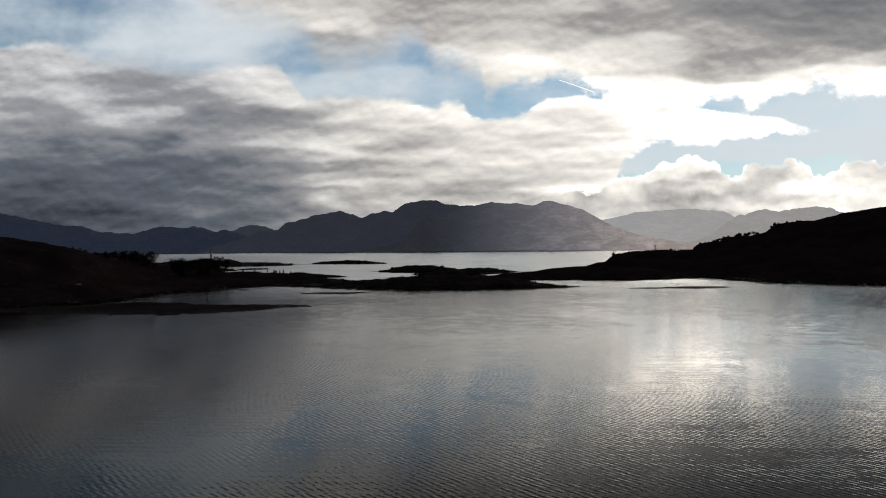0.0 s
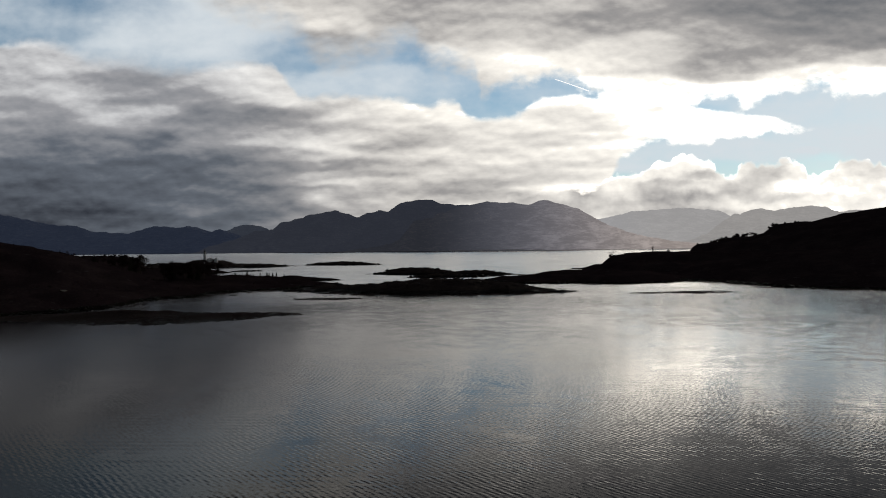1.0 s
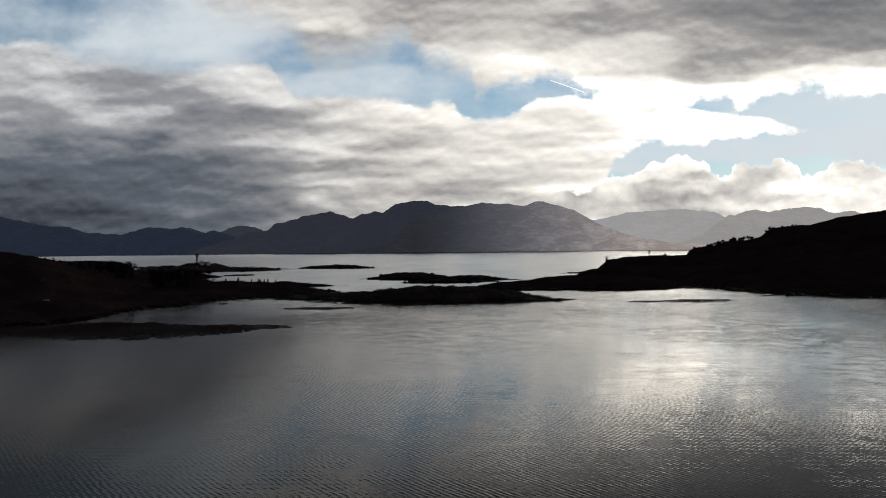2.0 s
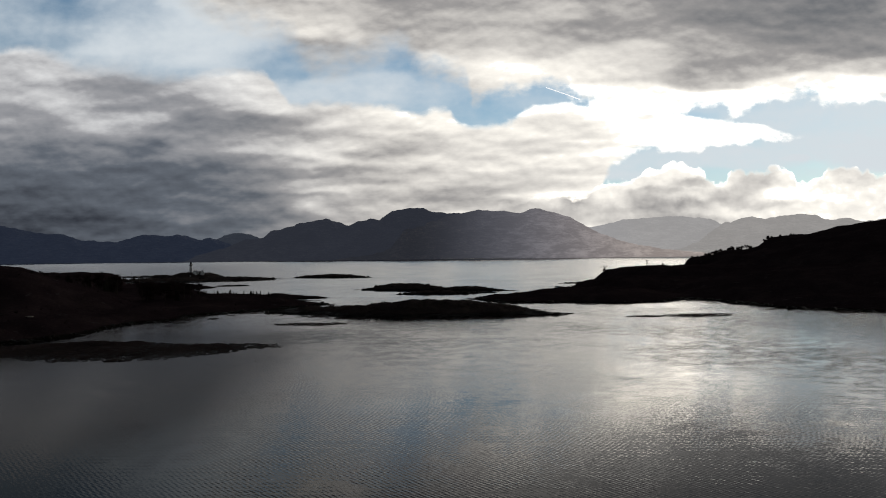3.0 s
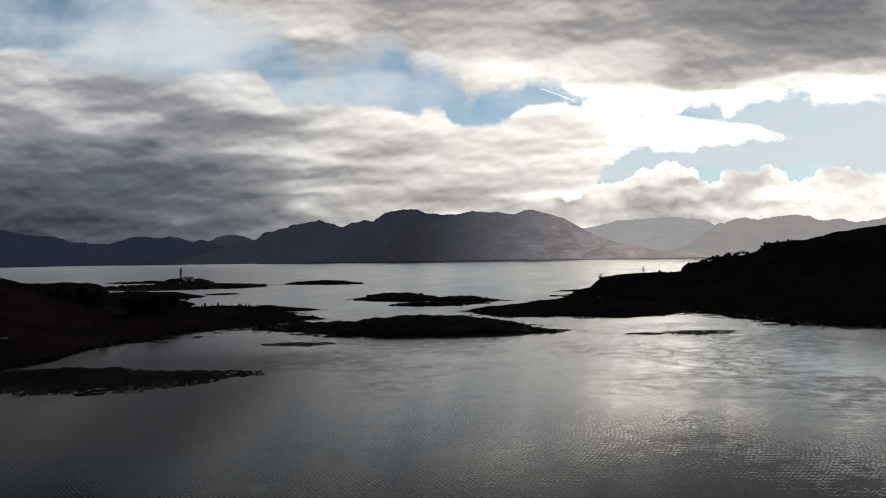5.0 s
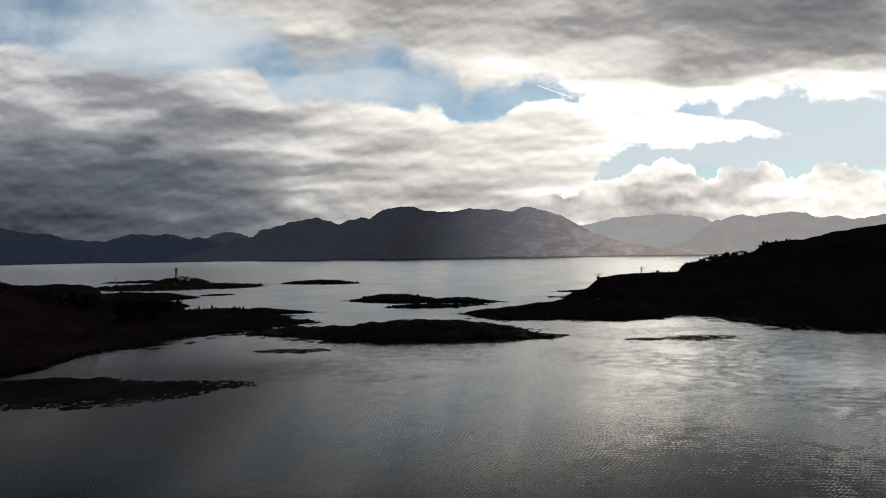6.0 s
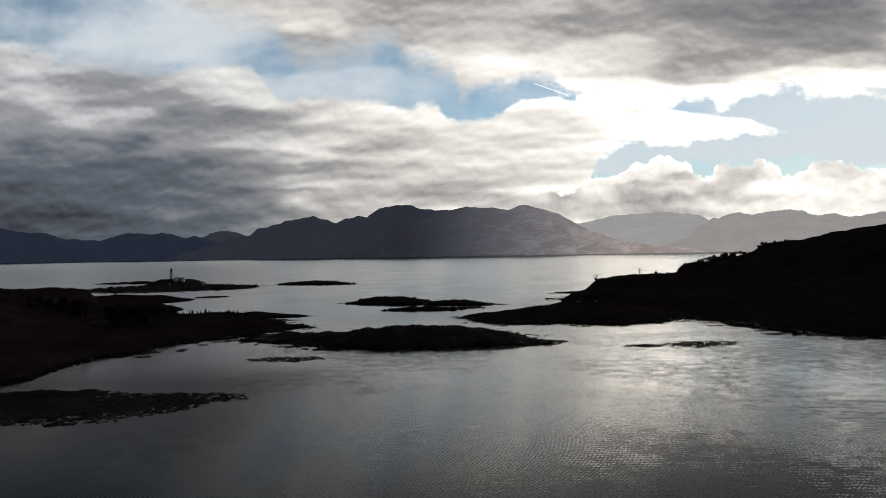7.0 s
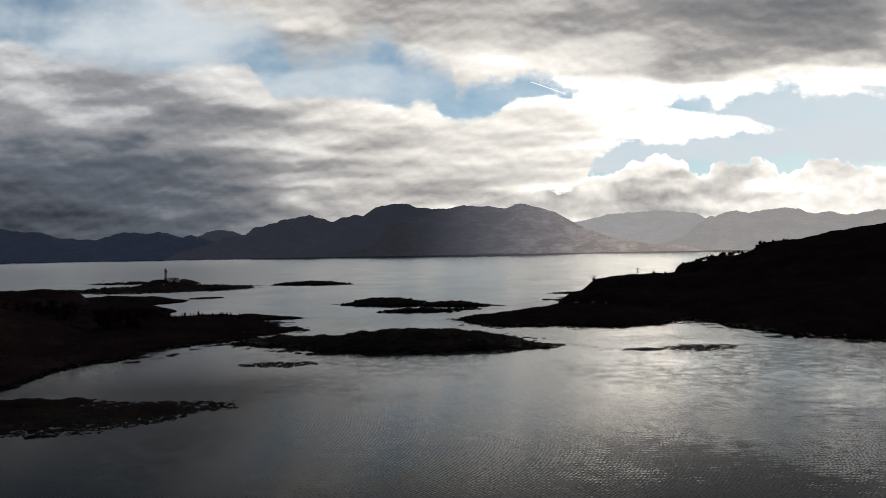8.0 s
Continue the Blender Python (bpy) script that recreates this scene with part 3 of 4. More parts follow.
M_SLATE = plain("slate", (0.16, 0.165, 0.18), 0.6, 0, 0.3)
M_STONE = plain("dressed_stone", (0.30, 0.27, 0.22), 0.8, 0, 0.25)
M_BARK = plain("bark", (0.05, 0.042, 0.034), 0.9, 0, 0.3, 2.0)
M_LEAF = plain("leaves", (0.030, 0.020, 0.018), 0.7, 0, 0.5, 1.0)
M_NEEDLE = plain("needles", (0.026, 0.024, 0.018), 0.8, 0, 0.4, 1.0)
M_HEATHER = plain("heather", (0.042, 0.029, 0.029), 0.9, 0, 0.35, 0.3)
M_TIMBER = plain("weathered_timber", (0.10, 0.085, 0.07), 0.85, 0, 0.3)
M_SAND = plain("pale_shingle", (0.80, 0.77, 0.70), 0.3, 0, 0.2, 0.05)
M_GLASS = plain("dark_glass", (0.02, 0.025, 0.03), 0.1, 0, 0.1)


# ---- building blocks ----
def mesh_of(name, verts, faces, mat, smooth=True):
    data = bpy.data.meshes.new(name)
    data.from_pydata([tuple(map(float, p)) for p in verts], [], [tuple(map(int, f)) for f in faces])
    data.materials.append(mat)
    if smooth:
        data.shade_smooth()
    return data


def part(name, bm, mat, parent, label="", smooth=False):
    data = bpy.data.meshes.new(name)
    bm.to_mesh(data)
    bm.free()
    data.materials.append(mat)
    if smooth:
        data.shade_smooth()
    ob = new(name, data)
    ob.parent = parent
    return tagged(ob, label=label)


def rough_at(x, y, z, size, octaves=5):
    return noise.fractal(Vector((x, y, z)) / size, 1.0, 2.1, octaves)


class Land:
    """A piece of land whose relief is a smooth union of mounds: (x, y, half length, half breadth, turn, height, bluffness)."""

    def __init__(self, mounds, cell, warp=5.0, warp_size=26.0, bumps=1.0, bump_size=14.0, blend=1.0, seed=0.0):
        self.cell, xs, ys = cell, [], []
        for cx, cy, rx, ry, turn, h, e in mounds:
            c, s = abs(math.cos(radians(turn))), abs(math.sin(radians(turn)))
            ex, ey = 1.3 * (rx * c + ry * s) + warp, 1.3 * (rx * s + ry * c) + warp
            xs += [cx - ex, cx + ex]
            ys += [cy - ey, cy + ey]
        self.x0, self.y0 = min(xs), min(ys)
        self.nx, self.ny = int((max(xs) - self.x0) / cell) + 2, int((max(ys) - self.y0) / cell) + 2
        gx, gy = np.meshgrid(self.x0 + cell * np.arange(self.nx), self.y0 + cell * np.arange(self.ny))
        wx, wy, wz = np.zeros_like(gx), np.zeros_like(gx), np.zeros_like(gx)
        for j in range(self.ny):
            for i in range(self.nx):
                x, y = gx[j, i], gy[j, i]
                wx[j, i] = rough_at(x, y, seed, warp_size, 4)
                wy[j, i] = rough_at(x, y, seed + 71, warp_size, 4)
                wz[j, i] = rough_at(x, y, seed + 33, bump_size, 6)
        total = np.zeros_like(gx)
        for cx, cy, rx, ry, turn, h, e in mounds:
            c, s = math.cos(radians(turn)), math.sin(radians(turn))
            dx, dy = gx + warp * wx - cx, gy + warp * wy - cy
            d = np.sqrt(((dx * c + dy * s) / rx) ** 2 + ((-dx * s + dy * c) / ry) ** 2)
            total += np.exp(np.clip(np.where(d < 1, h * (1 - d ** e), (h * 0.5 + 2) * (1 - d ** 2)), -9, 400) / blend)
        self.z = blend * np.log(total)
        self.z += bumps * wz * np.clip((self.z + 1.5) / 4, 0.15, 1)
        self.gx, self.gy = gx, gy

    def build(self, name, mat, label, category, deep=-1.5):
        keep = self.z > deep
        cells = keep[:-1, :-1] | keep[1:, :-1] | keep[:-1, 1:] | keep[1:, 1:]
        used, faces = {}, []
        for j, i in zip(*np.nonzero(cells)):
            quad = ((j, i), (j, i + 1), (j + 1, i + 1), (j + 1, i))
            faces.append([used.setdefault(q, len(used)) for q in quad])
        verts = [(self.gx[q], self.gy[q], max(self.z[q], deep - 1)) for q in used]
        ob = new(name, mesh_of(name, verts, faces, mat))
        return tagged(ob, label, category, kind="structure")

    def height(self, x, y):
        i, j = (x - self.x0) / self.cell, (y - self.y0) / self.cell
        if not (0 <= i < self.nx - 1 and 0 <= j < self.ny - 1):
            return -9.0
        a, b = int(i), int(j)
        fx, fy, z = i - a, j - b, self.z
        return float((z[b, a] * (1 - fx) + z[b, a + 1] * fx) * (1 - fy) + (z[b + 1, a] * (1 - fx) + z[b + 1, a + 1] * fx) * fy)

    def spots(self, count, low, high, rng, box=None):
        """Random places on the land between two heights."""
        found, tries = [], 0
        x0, y0, x1, y1 = box or (self.x0, self.y0, self.x0 + self.nx * self.cell, self.y0 + self.ny * self.cell)
        while len(found) < count and tries < count * 60:
            tries += 1
            x, y = rng.uniform(x0, x1), rng.uniform(y0, y1)
            z = self.height(x, y)
            if low < z < high:
                found.append((x, y, z))
        return found


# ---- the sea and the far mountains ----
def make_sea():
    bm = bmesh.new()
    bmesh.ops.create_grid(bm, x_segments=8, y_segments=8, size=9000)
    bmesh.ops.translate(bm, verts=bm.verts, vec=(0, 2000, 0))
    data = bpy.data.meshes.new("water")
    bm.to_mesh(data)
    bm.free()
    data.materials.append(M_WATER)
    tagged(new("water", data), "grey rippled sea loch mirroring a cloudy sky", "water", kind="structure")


make_sea()


def mountain(name, mat, label, crestline, shore, crest, seed, cell=9.0, relief=44.0):
    """A range whose tops (x, height) follow one another along the line y = crest; it rises from the water at y = shore."""
    tops = np.array(crestline, float)
    xs = np.arange(tops[0, 0], tops[-1, 0] + cell, cell)
    ridge = np.interp(xs, tops[:, 0], tops[:, 1])
    soft = np.exp(-(np.arange(-9, 10) * cell / 13.0) ** 2)
    ridge = np.convolve(np.pad(ridge, 9, mode="edge"), soft / soft.sum(), "valid")
    ys = np.linspace(shore - 25, crest + 130, 40)
    verts = []
    for y in ys:
        t = (y - shore) / (crest - shore)
        f = min(max(t, 0), 1)
        for x, top in zip(xs, ridge):
            side = math.sin(f * math.pi / 2) ** 0.9 if t < 1 else 1 - ((t - 1) * 1.2) ** 2
            gully = noise.ridged_multi_fractal(Vector((x / 330 + y / 900, y / 380, seed)), 1.0, 2.1, 6, 1.0, 2.0) - 1.1
            z = top * side + relief * gully * min(1, top / 140) * math.sin(f * math.pi) ** 0.8
            z += 16 * rough_at(x, y, seed + 4, 150, 4) * min(1, top / 140) * math.sin(f * math.pi)
            z += rough_at(x, y, seed, 55, 5) * min(1, top / 60) * (7.0 * f + 1)
            verts.append((x, y, z if t > 0.001 else -6))
    w = len(xs)
    faces = [(j * w + i, j * w + i + 1, (j + 1) * w + i + 1, (j + 1) * w + i) for j in range(len(ys) - 1) for i in range(w - 1)]
    return tagged(new(name, mesh_of(name, verts, faces, mat)), label, "mountain", kind="structure")


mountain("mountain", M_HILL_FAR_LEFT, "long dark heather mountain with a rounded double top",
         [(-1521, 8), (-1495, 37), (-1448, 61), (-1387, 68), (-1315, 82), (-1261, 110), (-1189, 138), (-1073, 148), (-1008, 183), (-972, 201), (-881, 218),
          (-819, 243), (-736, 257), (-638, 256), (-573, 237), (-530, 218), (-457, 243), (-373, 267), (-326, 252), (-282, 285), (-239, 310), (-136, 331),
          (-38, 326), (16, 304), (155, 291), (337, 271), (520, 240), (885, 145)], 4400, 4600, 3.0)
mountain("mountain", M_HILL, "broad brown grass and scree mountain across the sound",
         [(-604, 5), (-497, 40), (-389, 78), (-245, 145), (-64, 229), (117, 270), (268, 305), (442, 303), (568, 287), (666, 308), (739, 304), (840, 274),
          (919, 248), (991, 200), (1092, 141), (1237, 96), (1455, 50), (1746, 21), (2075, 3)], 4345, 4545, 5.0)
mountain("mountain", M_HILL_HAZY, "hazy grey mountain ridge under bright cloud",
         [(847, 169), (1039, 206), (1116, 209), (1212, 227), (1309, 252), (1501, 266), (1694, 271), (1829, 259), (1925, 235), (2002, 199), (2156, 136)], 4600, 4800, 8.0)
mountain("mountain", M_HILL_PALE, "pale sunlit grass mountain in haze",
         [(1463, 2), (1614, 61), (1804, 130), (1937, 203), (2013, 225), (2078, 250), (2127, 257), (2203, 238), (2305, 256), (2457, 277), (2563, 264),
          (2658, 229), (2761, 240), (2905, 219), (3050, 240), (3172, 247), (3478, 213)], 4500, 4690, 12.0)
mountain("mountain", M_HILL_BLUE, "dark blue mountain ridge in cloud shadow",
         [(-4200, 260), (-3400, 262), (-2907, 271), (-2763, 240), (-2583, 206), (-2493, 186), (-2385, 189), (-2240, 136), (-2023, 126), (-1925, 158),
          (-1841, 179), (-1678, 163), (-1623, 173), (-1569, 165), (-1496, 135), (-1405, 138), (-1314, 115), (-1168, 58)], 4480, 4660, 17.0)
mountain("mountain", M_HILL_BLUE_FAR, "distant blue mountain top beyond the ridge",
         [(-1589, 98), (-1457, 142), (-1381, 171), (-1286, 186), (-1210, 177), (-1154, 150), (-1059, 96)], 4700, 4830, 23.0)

# ---- headlands and islets ----
LEFT = Land([(-330, 430, 172, 130, 0, 36, 2), (-312, 612, 62, 100, 0, 20.5, 5), (-368, 605, 66, 90, 0, 27, 3), (-250, 600, 62, 95, 0, 9, 4), (-304, 770, 78, 60, 0, 5.5, 3), (-168, 505, 82, 92, 0, 6, 3),
             (-190, 420, 62, 62, 0, 6, 3), (-200, 350, 50, 70, 0, 7, 3), (-125, 578, 44, 14, 0, 4, 2), (-105, 500, 38, 18, 0, 3.5, 2)],
            3.0, warp=7, warp_size=34, bumps=1.6, bump_size=16, seed=2.0)
LEFT.build("headland", M_MOOR, "dark heather and scrub headland with low rocky shore", "headland")
SPIT = Land([(0, 428, 62, 36, 0, 6.5, 2), (42, 410, 30, 13, -8, 2.6, 2), (-52, 440, 42, 22, -12, 3.2, 2)],
            1.3, warp=6, warp_size=16, bumps=1.5, bump_size=7, seed=5.0)
SPIT.build("spit", M_ROCK, "low dark grassy rock spit ringed with seaweed", "spit")
RIGHT = Land([(640, 795, 370, 330, 0, 75, 2), (290, 840, 75, 85, 0, 15.5, 3), (365, 880, 56, 75, 0, 26.5, 8), (378, 872, 46, 48, 0, 33.5, 6), (427, 865, 50, 60, 0, 50, 3), (335, 560, 160, 170, 0, 22, 2), (262, 755, 92, 105, 0, 17.8, 6), (305, 445, 105, 72, 0, 8, 3), (125, 545, 62, 62, 0, 7, 3),
              (75, 535, 42, 40, 0, 4, 2), (192, 660, 64, 80, 0, 11, 3), (170, 782, 26, 10, 0, 2.5, 2)],
             3.5, warp=7, warp_size=36, bumps=1.8, bump_size=18, blend=1.6, seed=9.0)
RIGHT.build("headland", M_MOOR, "long dark moorland hill sloping down to the loch", "headland")
LONG = Land([(-20, 682, 44, 17, -14, 6.5, 2), (36, 657, 32, 11, -8, 4, 2), (4, 610, 28, 9, 0, 3, 2), (36, 618, 22, 6, 20, 1.5, 2)],
            1.6, warp=5, warp_size=16, bumps=1.2, bump_size=7, seed=14.0)
LONG.build("islet", M_ROCK, "long low dark rock islet in the channel", "islet")
FAR = Land([(-144, 1064, 62, 20, -12, 5.0, 2)], 2.0, warp=5, warp_size=16, bumps=1.4, bump_size=8, seed=19.0)
FAR.build("islet", M_ROCK, "flat dark skerry alone in open water", "islet")
TINY = Land([(-217, 815, 19, 6, 25, 1.6, 2)], 1.5, warp=3, warp_size=9, bumps=0.5, bump_size=5, seed=23.0)
TINY.build("islet", M_ROCK, "small dark rock just above the water", "islet")
LIGHT = Land([(-325, 1010, 112, 80, 15, 4.5, 2), (-366, 1140, 40, 62, 0, 9.0, 2), (-395, 985, 62, 26, 0, 3.0, 2), (-450, 1195, 62, 18, 0, 3, 2), (-255, 985, 42, 22, 8, 3.5, 2)],
             2.5, warp=8, warp_size=24, bumps=2.2, bump_size=13, seed=27.0)
LIGHT.build("islet", M_ROCK, "dark rocky islet that carries the lighthouse", "islet")
FLAT = Land([(-108, 278, 40, 22, 0, 0.14, 2), (-76, 285, 22, 9, 12, 0.04, 2), (-148, 285, 38, 17, 0, 0.3, 2), (-128, 298, 22, 7, 6, 1.2, 2)],
            0.5, warp=4, warp_size=9, bumps=0.52, bump_size=1.4, blend=0.2, seed=31.0)
FLAT.build("tidal_flat", M_WEED, "brown mud and seaweed flat bared by the tide", "tidal flat", -0.7)
ALL_BEDS = []
BEDS = [(112, 389, 9, 5, 10), (140, 391, 19, 10, 12), (-57, 369, 17, 7, 0), (60, 402, 14, 5, 0), (30, 389, 24, 5, 8)]
for number, (x, y, rx, ry, turn) in enumerate(BEDS):
    bed = Land([(x, y, rx, ry, turn, 0.03, 2)], 0.4, warp=3, warp_size=6, bumps=0.75, bump_size=1.5, blend=0.2, seed=40.0 + number)
    bed.build("weed_bed", M_WEED, "brown seaweed bed breaking the water at low tide", "seaweed bed", -0.6)
    ALL_BEDS.append(bed)

# ==== things ====
def ring(bm, radius_low, radius_high, z_low, z_high, sides=24, x=0.0, y=0.0):
    made = bmesh.ops.create_cone(bm, cap_ends=True, segments=sides, radius1=radius_low, radius2=radius_high, depth=z_high - z_low)
    bmesh.ops.translate(bm, verts=made["verts"], vec=(x, y, (z_low + z_high) / 2))


def block(bm, x0, y0, z0, x1, y1, z1, bevel=0.0):
    made = bmesh.ops.create_cube(bm, size=1)
    bmesh.ops.scale(bm, verts=made["verts"], vec=(x1 - x0, y1 - y0, z1 - z0))
    bmesh.ops.translate(bm, verts=made["verts"], vec=((x0 + x1) / 2, (y0 + y1) / 2, (z0 + z1) / 2))
    if bevel:
        edges = list({e for v in made["verts"] for e in v.link_edges})
        bmesh.ops.bevel(bm, geom=edges, offset=bevel, segments=1, affect="EDGES")


def tube(bm, points, radii, sides=6):
    """A tapering stem through the points."""
    rings = []
    for k, (p, r) in enumerate(zip(points, radii)):
        way = (points[min(k + 1, len(points) - 1)] - points[max(k - 1, 0)]).normalized()
        side = way.orthogonal().normalized()
        other = way.cross(side)
        rings.append([bm.verts.new(p + r * (math.cos(2 * math.pi * i / sides) * side + math.sin(2 * math.pi * i / sides) * other)) for i in range(sides)])
    for low, high in zip(rings, rings[1:]):
        for i in range(sides):
            bm.faces.new((low[i], low[(i + 1) % sides], high[(i + 1) % sides], high[i]))
    bm.faces.new(rings[-1])


def thing(name, x, y, z, label, category, group="", turn=0.0):
    ob = new(name)
    ob.matrix_basis = pose(x, y, z, 0, 0, turn)
    return tagged(ob, label, category, group)


# ---- the lighthouse and its cottages ----
def lighthouse(x, y, z):
    top = thing("lighthouse", x, y, z, "white harled stone lighthouse with a dark domed lantern on the islet", "lighthouse")
    bm = bmesh.new()
    ring(bm, 3.3, 3.1, -1.5, 0.8)
    part("plinth", bm, M_STONE, top, "dressed stone plinth")
    bm = bmesh.new()
    ring(bm, 2.55, 1.95, 0.8, 12.2, 32)
    tower = part("tower", bm, M_HARLED, top, smooth=False)
    bm = bmesh.new()
    ring(bm, 2.0, 2.75, 12.2, 12.9, 32)
    ring(bm, 2.9, 2.9, 12.9, 13.2, 32)
    gallery = part("gallery", bm, M_DARK, top, "dark corbelled gallery")
    for k in range(16):
        bm = bmesh.new()
        ring(bm, 0.045, 0.045, 13.2, 14.3, 6, 2.75 * math.cos(k * math.pi / 8), 2.75 * math.sin(k * math.pi / 8))
        part("railing_post", bm, M_DARK, gallery, "black iron post")
    bm = bmesh.new()
    for height in (13.75, 14.3):
        steps = [Vector((2.75 * math.cos(k * math.pi / 16), 2.75 * math.sin(k * math.pi / 16), height)) for k in range(33)]
        tube(bm, steps, [0.05] * 33, 5)
    part("handrail", bm, M_DARK, gallery, "black iron handrail")
    bm = bmesh.new()
    ring(bm, 1.75, 1.75, 13.2, 14.4, 20)
    part("lantern_base", bm, M_HARLED, top, "white lantern wall")
    bm = bmesh.new()
    ring(bm, 1.45, 1.45, 14.4, 16.3, 16)
    lantern = part("lantern", bm, M_GLASS, top, "dark glazed lantern")
    for k in range(12):
        bm = bmesh.new()
        ring(bm, 0.06, 0.06, 14.4, 16.3, 5, 1.5 * math.cos(k * math.pi / 6), 1.5 * math.sin(k * math.pi / 6))
        part("glazing_bar", bm, M_DARK, lantern)
    bm = bmesh.new()
    ring(bm, 1.85, 1.75, 16.3, 16.5, 20)
    for low in range(5):
        a0, a1 = low * math.pi / 10, (low + 1) * math.pi / 10
        ring(bm, 1.7 * math.cos(a0), max(0.05, 1.7 * math.cos(a1)), 16.5 + 1.2 * math.sin(a0), 16.5 + 1.2 * math.sin(a1), 20)
    part("dome", bm, M_DARK, top, "black painted dome")
    bm = bmesh.new()
    bmesh.ops.create_icosphere(bm, subdivisions=2, radius=0.32, matrix=Matrix.Translation((0, 0, 17.85)))
    ring(bm, 0.04, 0.02, 18.0, 19.2, 5)
    part("finial", bm, M_DARK, top, "black ball vent")
    for height in (4.0, 7.2, 10.2):
        bm = bmesh.new()
        radius = 2.55 - 0.0526 * (height - 0.8)
        block(bm, -0.35, -radius - 0.04, height, 0.35, -radius + 0.25, height + 1.1, 0.03)
        part("window", bm, M_GLASS, tower, "small dark window")
    bm = bmesh.new()
    block(bm, -0.55, -2.62, 0.8, 0.55, -2.3, 3.0, 0.04)
    part("door", bm, M_DARK, tower, "dark timber door")


def cottage(x, y, z, length, depth, eaves, turn, label, group):
    top = thing("cottage", x, y, z, label, "cottage", group, turn)
    l, d = length / 2, depth / 2
    bm = bmesh.new()
    block(bm, -l, -d, -1.5, l, d, eaves, 0.05)
    walls = part("wall", bm, M_HARLED, top, "white harled wall")
    bm = bmesh.new()
    ends = []
    for sx in (-l, l):
        ends.append([bm.verts.new(p) for p in ((sx, -d, eaves), (sx, d, eaves), (sx, 0, eaves + depth * 0.42))])
    for end in ends:
        bm.faces.new(end)
    bm.faces.new((ends[0][0], ends[0][1], ends[1][1], ends[1][0]))
    part("gable", bm, M_HARLED, top, "white gable ends")
    bm = bmesh.new()
    for side in (-1, 1):
        o = [bm.verts.new(p) for sx in (-l - 0.25, l + 0.25) for p in
             ((sx, side * (d + 0.3), eaves - 0.1), (sx, 0, eaves + depth * 0.42 + 0.08), (sx, 0, eaves + depth * 0.42 + 0.28), (sx, side * (d + 0.3), eaves + 0.1))]
        for quad in ((0, 1, 2, 3), (4, 5, 6, 7), (0, 1, 5, 4), (1, 2, 6, 5), (2, 3, 7, 6), (3, 0, 4, 7)):
            bm.faces.new([o[q] for q in quad])
    bmesh.ops.recalc_face_normals(bm, faces=bm.faces)
    part("roof", bm, M_SLATE, top, "grey slate roof")
    for sx in (-l + 0.5, l - 0.5):
        bm = bmesh.new()
        block(bm, sx - 0.45, -0.6, eaves + depth * 0.3, sx + 0.45, 0.6, eaves + depth * 0.42 + 1.5, 0.04)
        stack = part("chimney", bm, M_HARLED, top, "white chimney stack")
        for k in (-0.3, 0.3):
            bm = bmesh.new()
            ring(bm, 0.16, 0.13, eaves + depth * 0.42 + 1.5, eaves + depth * 0.42 + 2.0, 8, sx, k)
            part("chimney_pot", bm, M_STONE, stack, "clay chimney pot")
    for k in range(max(2, int(length / 3))):
        wx = -l + 1.4 + k * (length - 2.8) / max(1, int(length / 3) - 1)
        bm = bmesh.new()
        block(bm, wx - 0.45, -d - 0.05, 0.9, wx + 0.45, -d + 0.15, 2.1, 0.02)
        part("window", bm, M_GLASS, walls, "dark sash window")
    bm = bmesh.new()
    block(bm, -0.45, -d - 0.06, 0.0, 0.45, -d + 0.12, 2.0, 0.02)
    part("door", bm, M_DARK, walls, "dark plank door")


lighthouse(-382, 1168, LIGHT.height(-382, 1168) - 0.2)
cottage(-357, 1116, LIGHT.height(-357, 1116) - 0.3, 8.5, 5.5, 2.9, 72, "white keepers' cottage with a slate roof beside the lighthouse", "keepers' cottages")
cottage(-348, 1119, LIGHT.height(-348, 1119) - 0.3, 7.0, 5.0, 2.6, 98, "smaller white keepers' cottage next to its neighbour", "keepers' cottages")


def marker(x, y, z, tall, name, label, mat):
    top = thing(name, x, y, z, label, "sea mark")
    bm = bmesh.new()
    ring(bm, 0.35, 0.2, -1.0, tall, 10)
    part("post", bm, mat, top)
    bm = bmesh.new()
    block(bm, -0.6, -0.15, tall - 0.2, 0.6, 0.15, tall + 0.8, 0.05)
    part("topmark", bm, mat, top)


marker(-486, 1190, max(0.3, LIGHT.height(-486, 1190)), 5.0, "beacon", "slim dark iron beacon on the skerry's end", M_DARK)
marker(-330, 1010, LIGHT.height(-330, 1010), 1.6, "cairn", "small white painted sea mark on the islet", M_HARLED)


def utility_pole(x, y, z, tall):
    top = thing("utility_pole", x, y, z, "grey weathered timber utility pole on the moor", "pole", "line of utility poles")
    bm = bmesh.new()
    ring(bm, 0.17, 0.12, -0.8, tall, 8)
    part("pole", bm, M_TIMBER, top)
    bm = bmesh.new()
    block(bm, -0.9, -0.07, tall - 0.5, 0.9, 0.07, tall - 0.36, 0.01)
    arm = part("crossarm", bm, M_TIMBER, top)
    for k in (-0.75, 0.0, 0.75):
        bm = bmesh.new()
        ring(bm, 0.07, 0.05, tall - 0.36, tall - 0.12, 8, k, 0)
        part("insulator", bm, M_GLASS, arm, "dark insulator")


for x, y in ((-309, 752), (-303, 754), (-296, 756)):
    utility_pole(x, y, LEFT.height(x, y), 7.5)


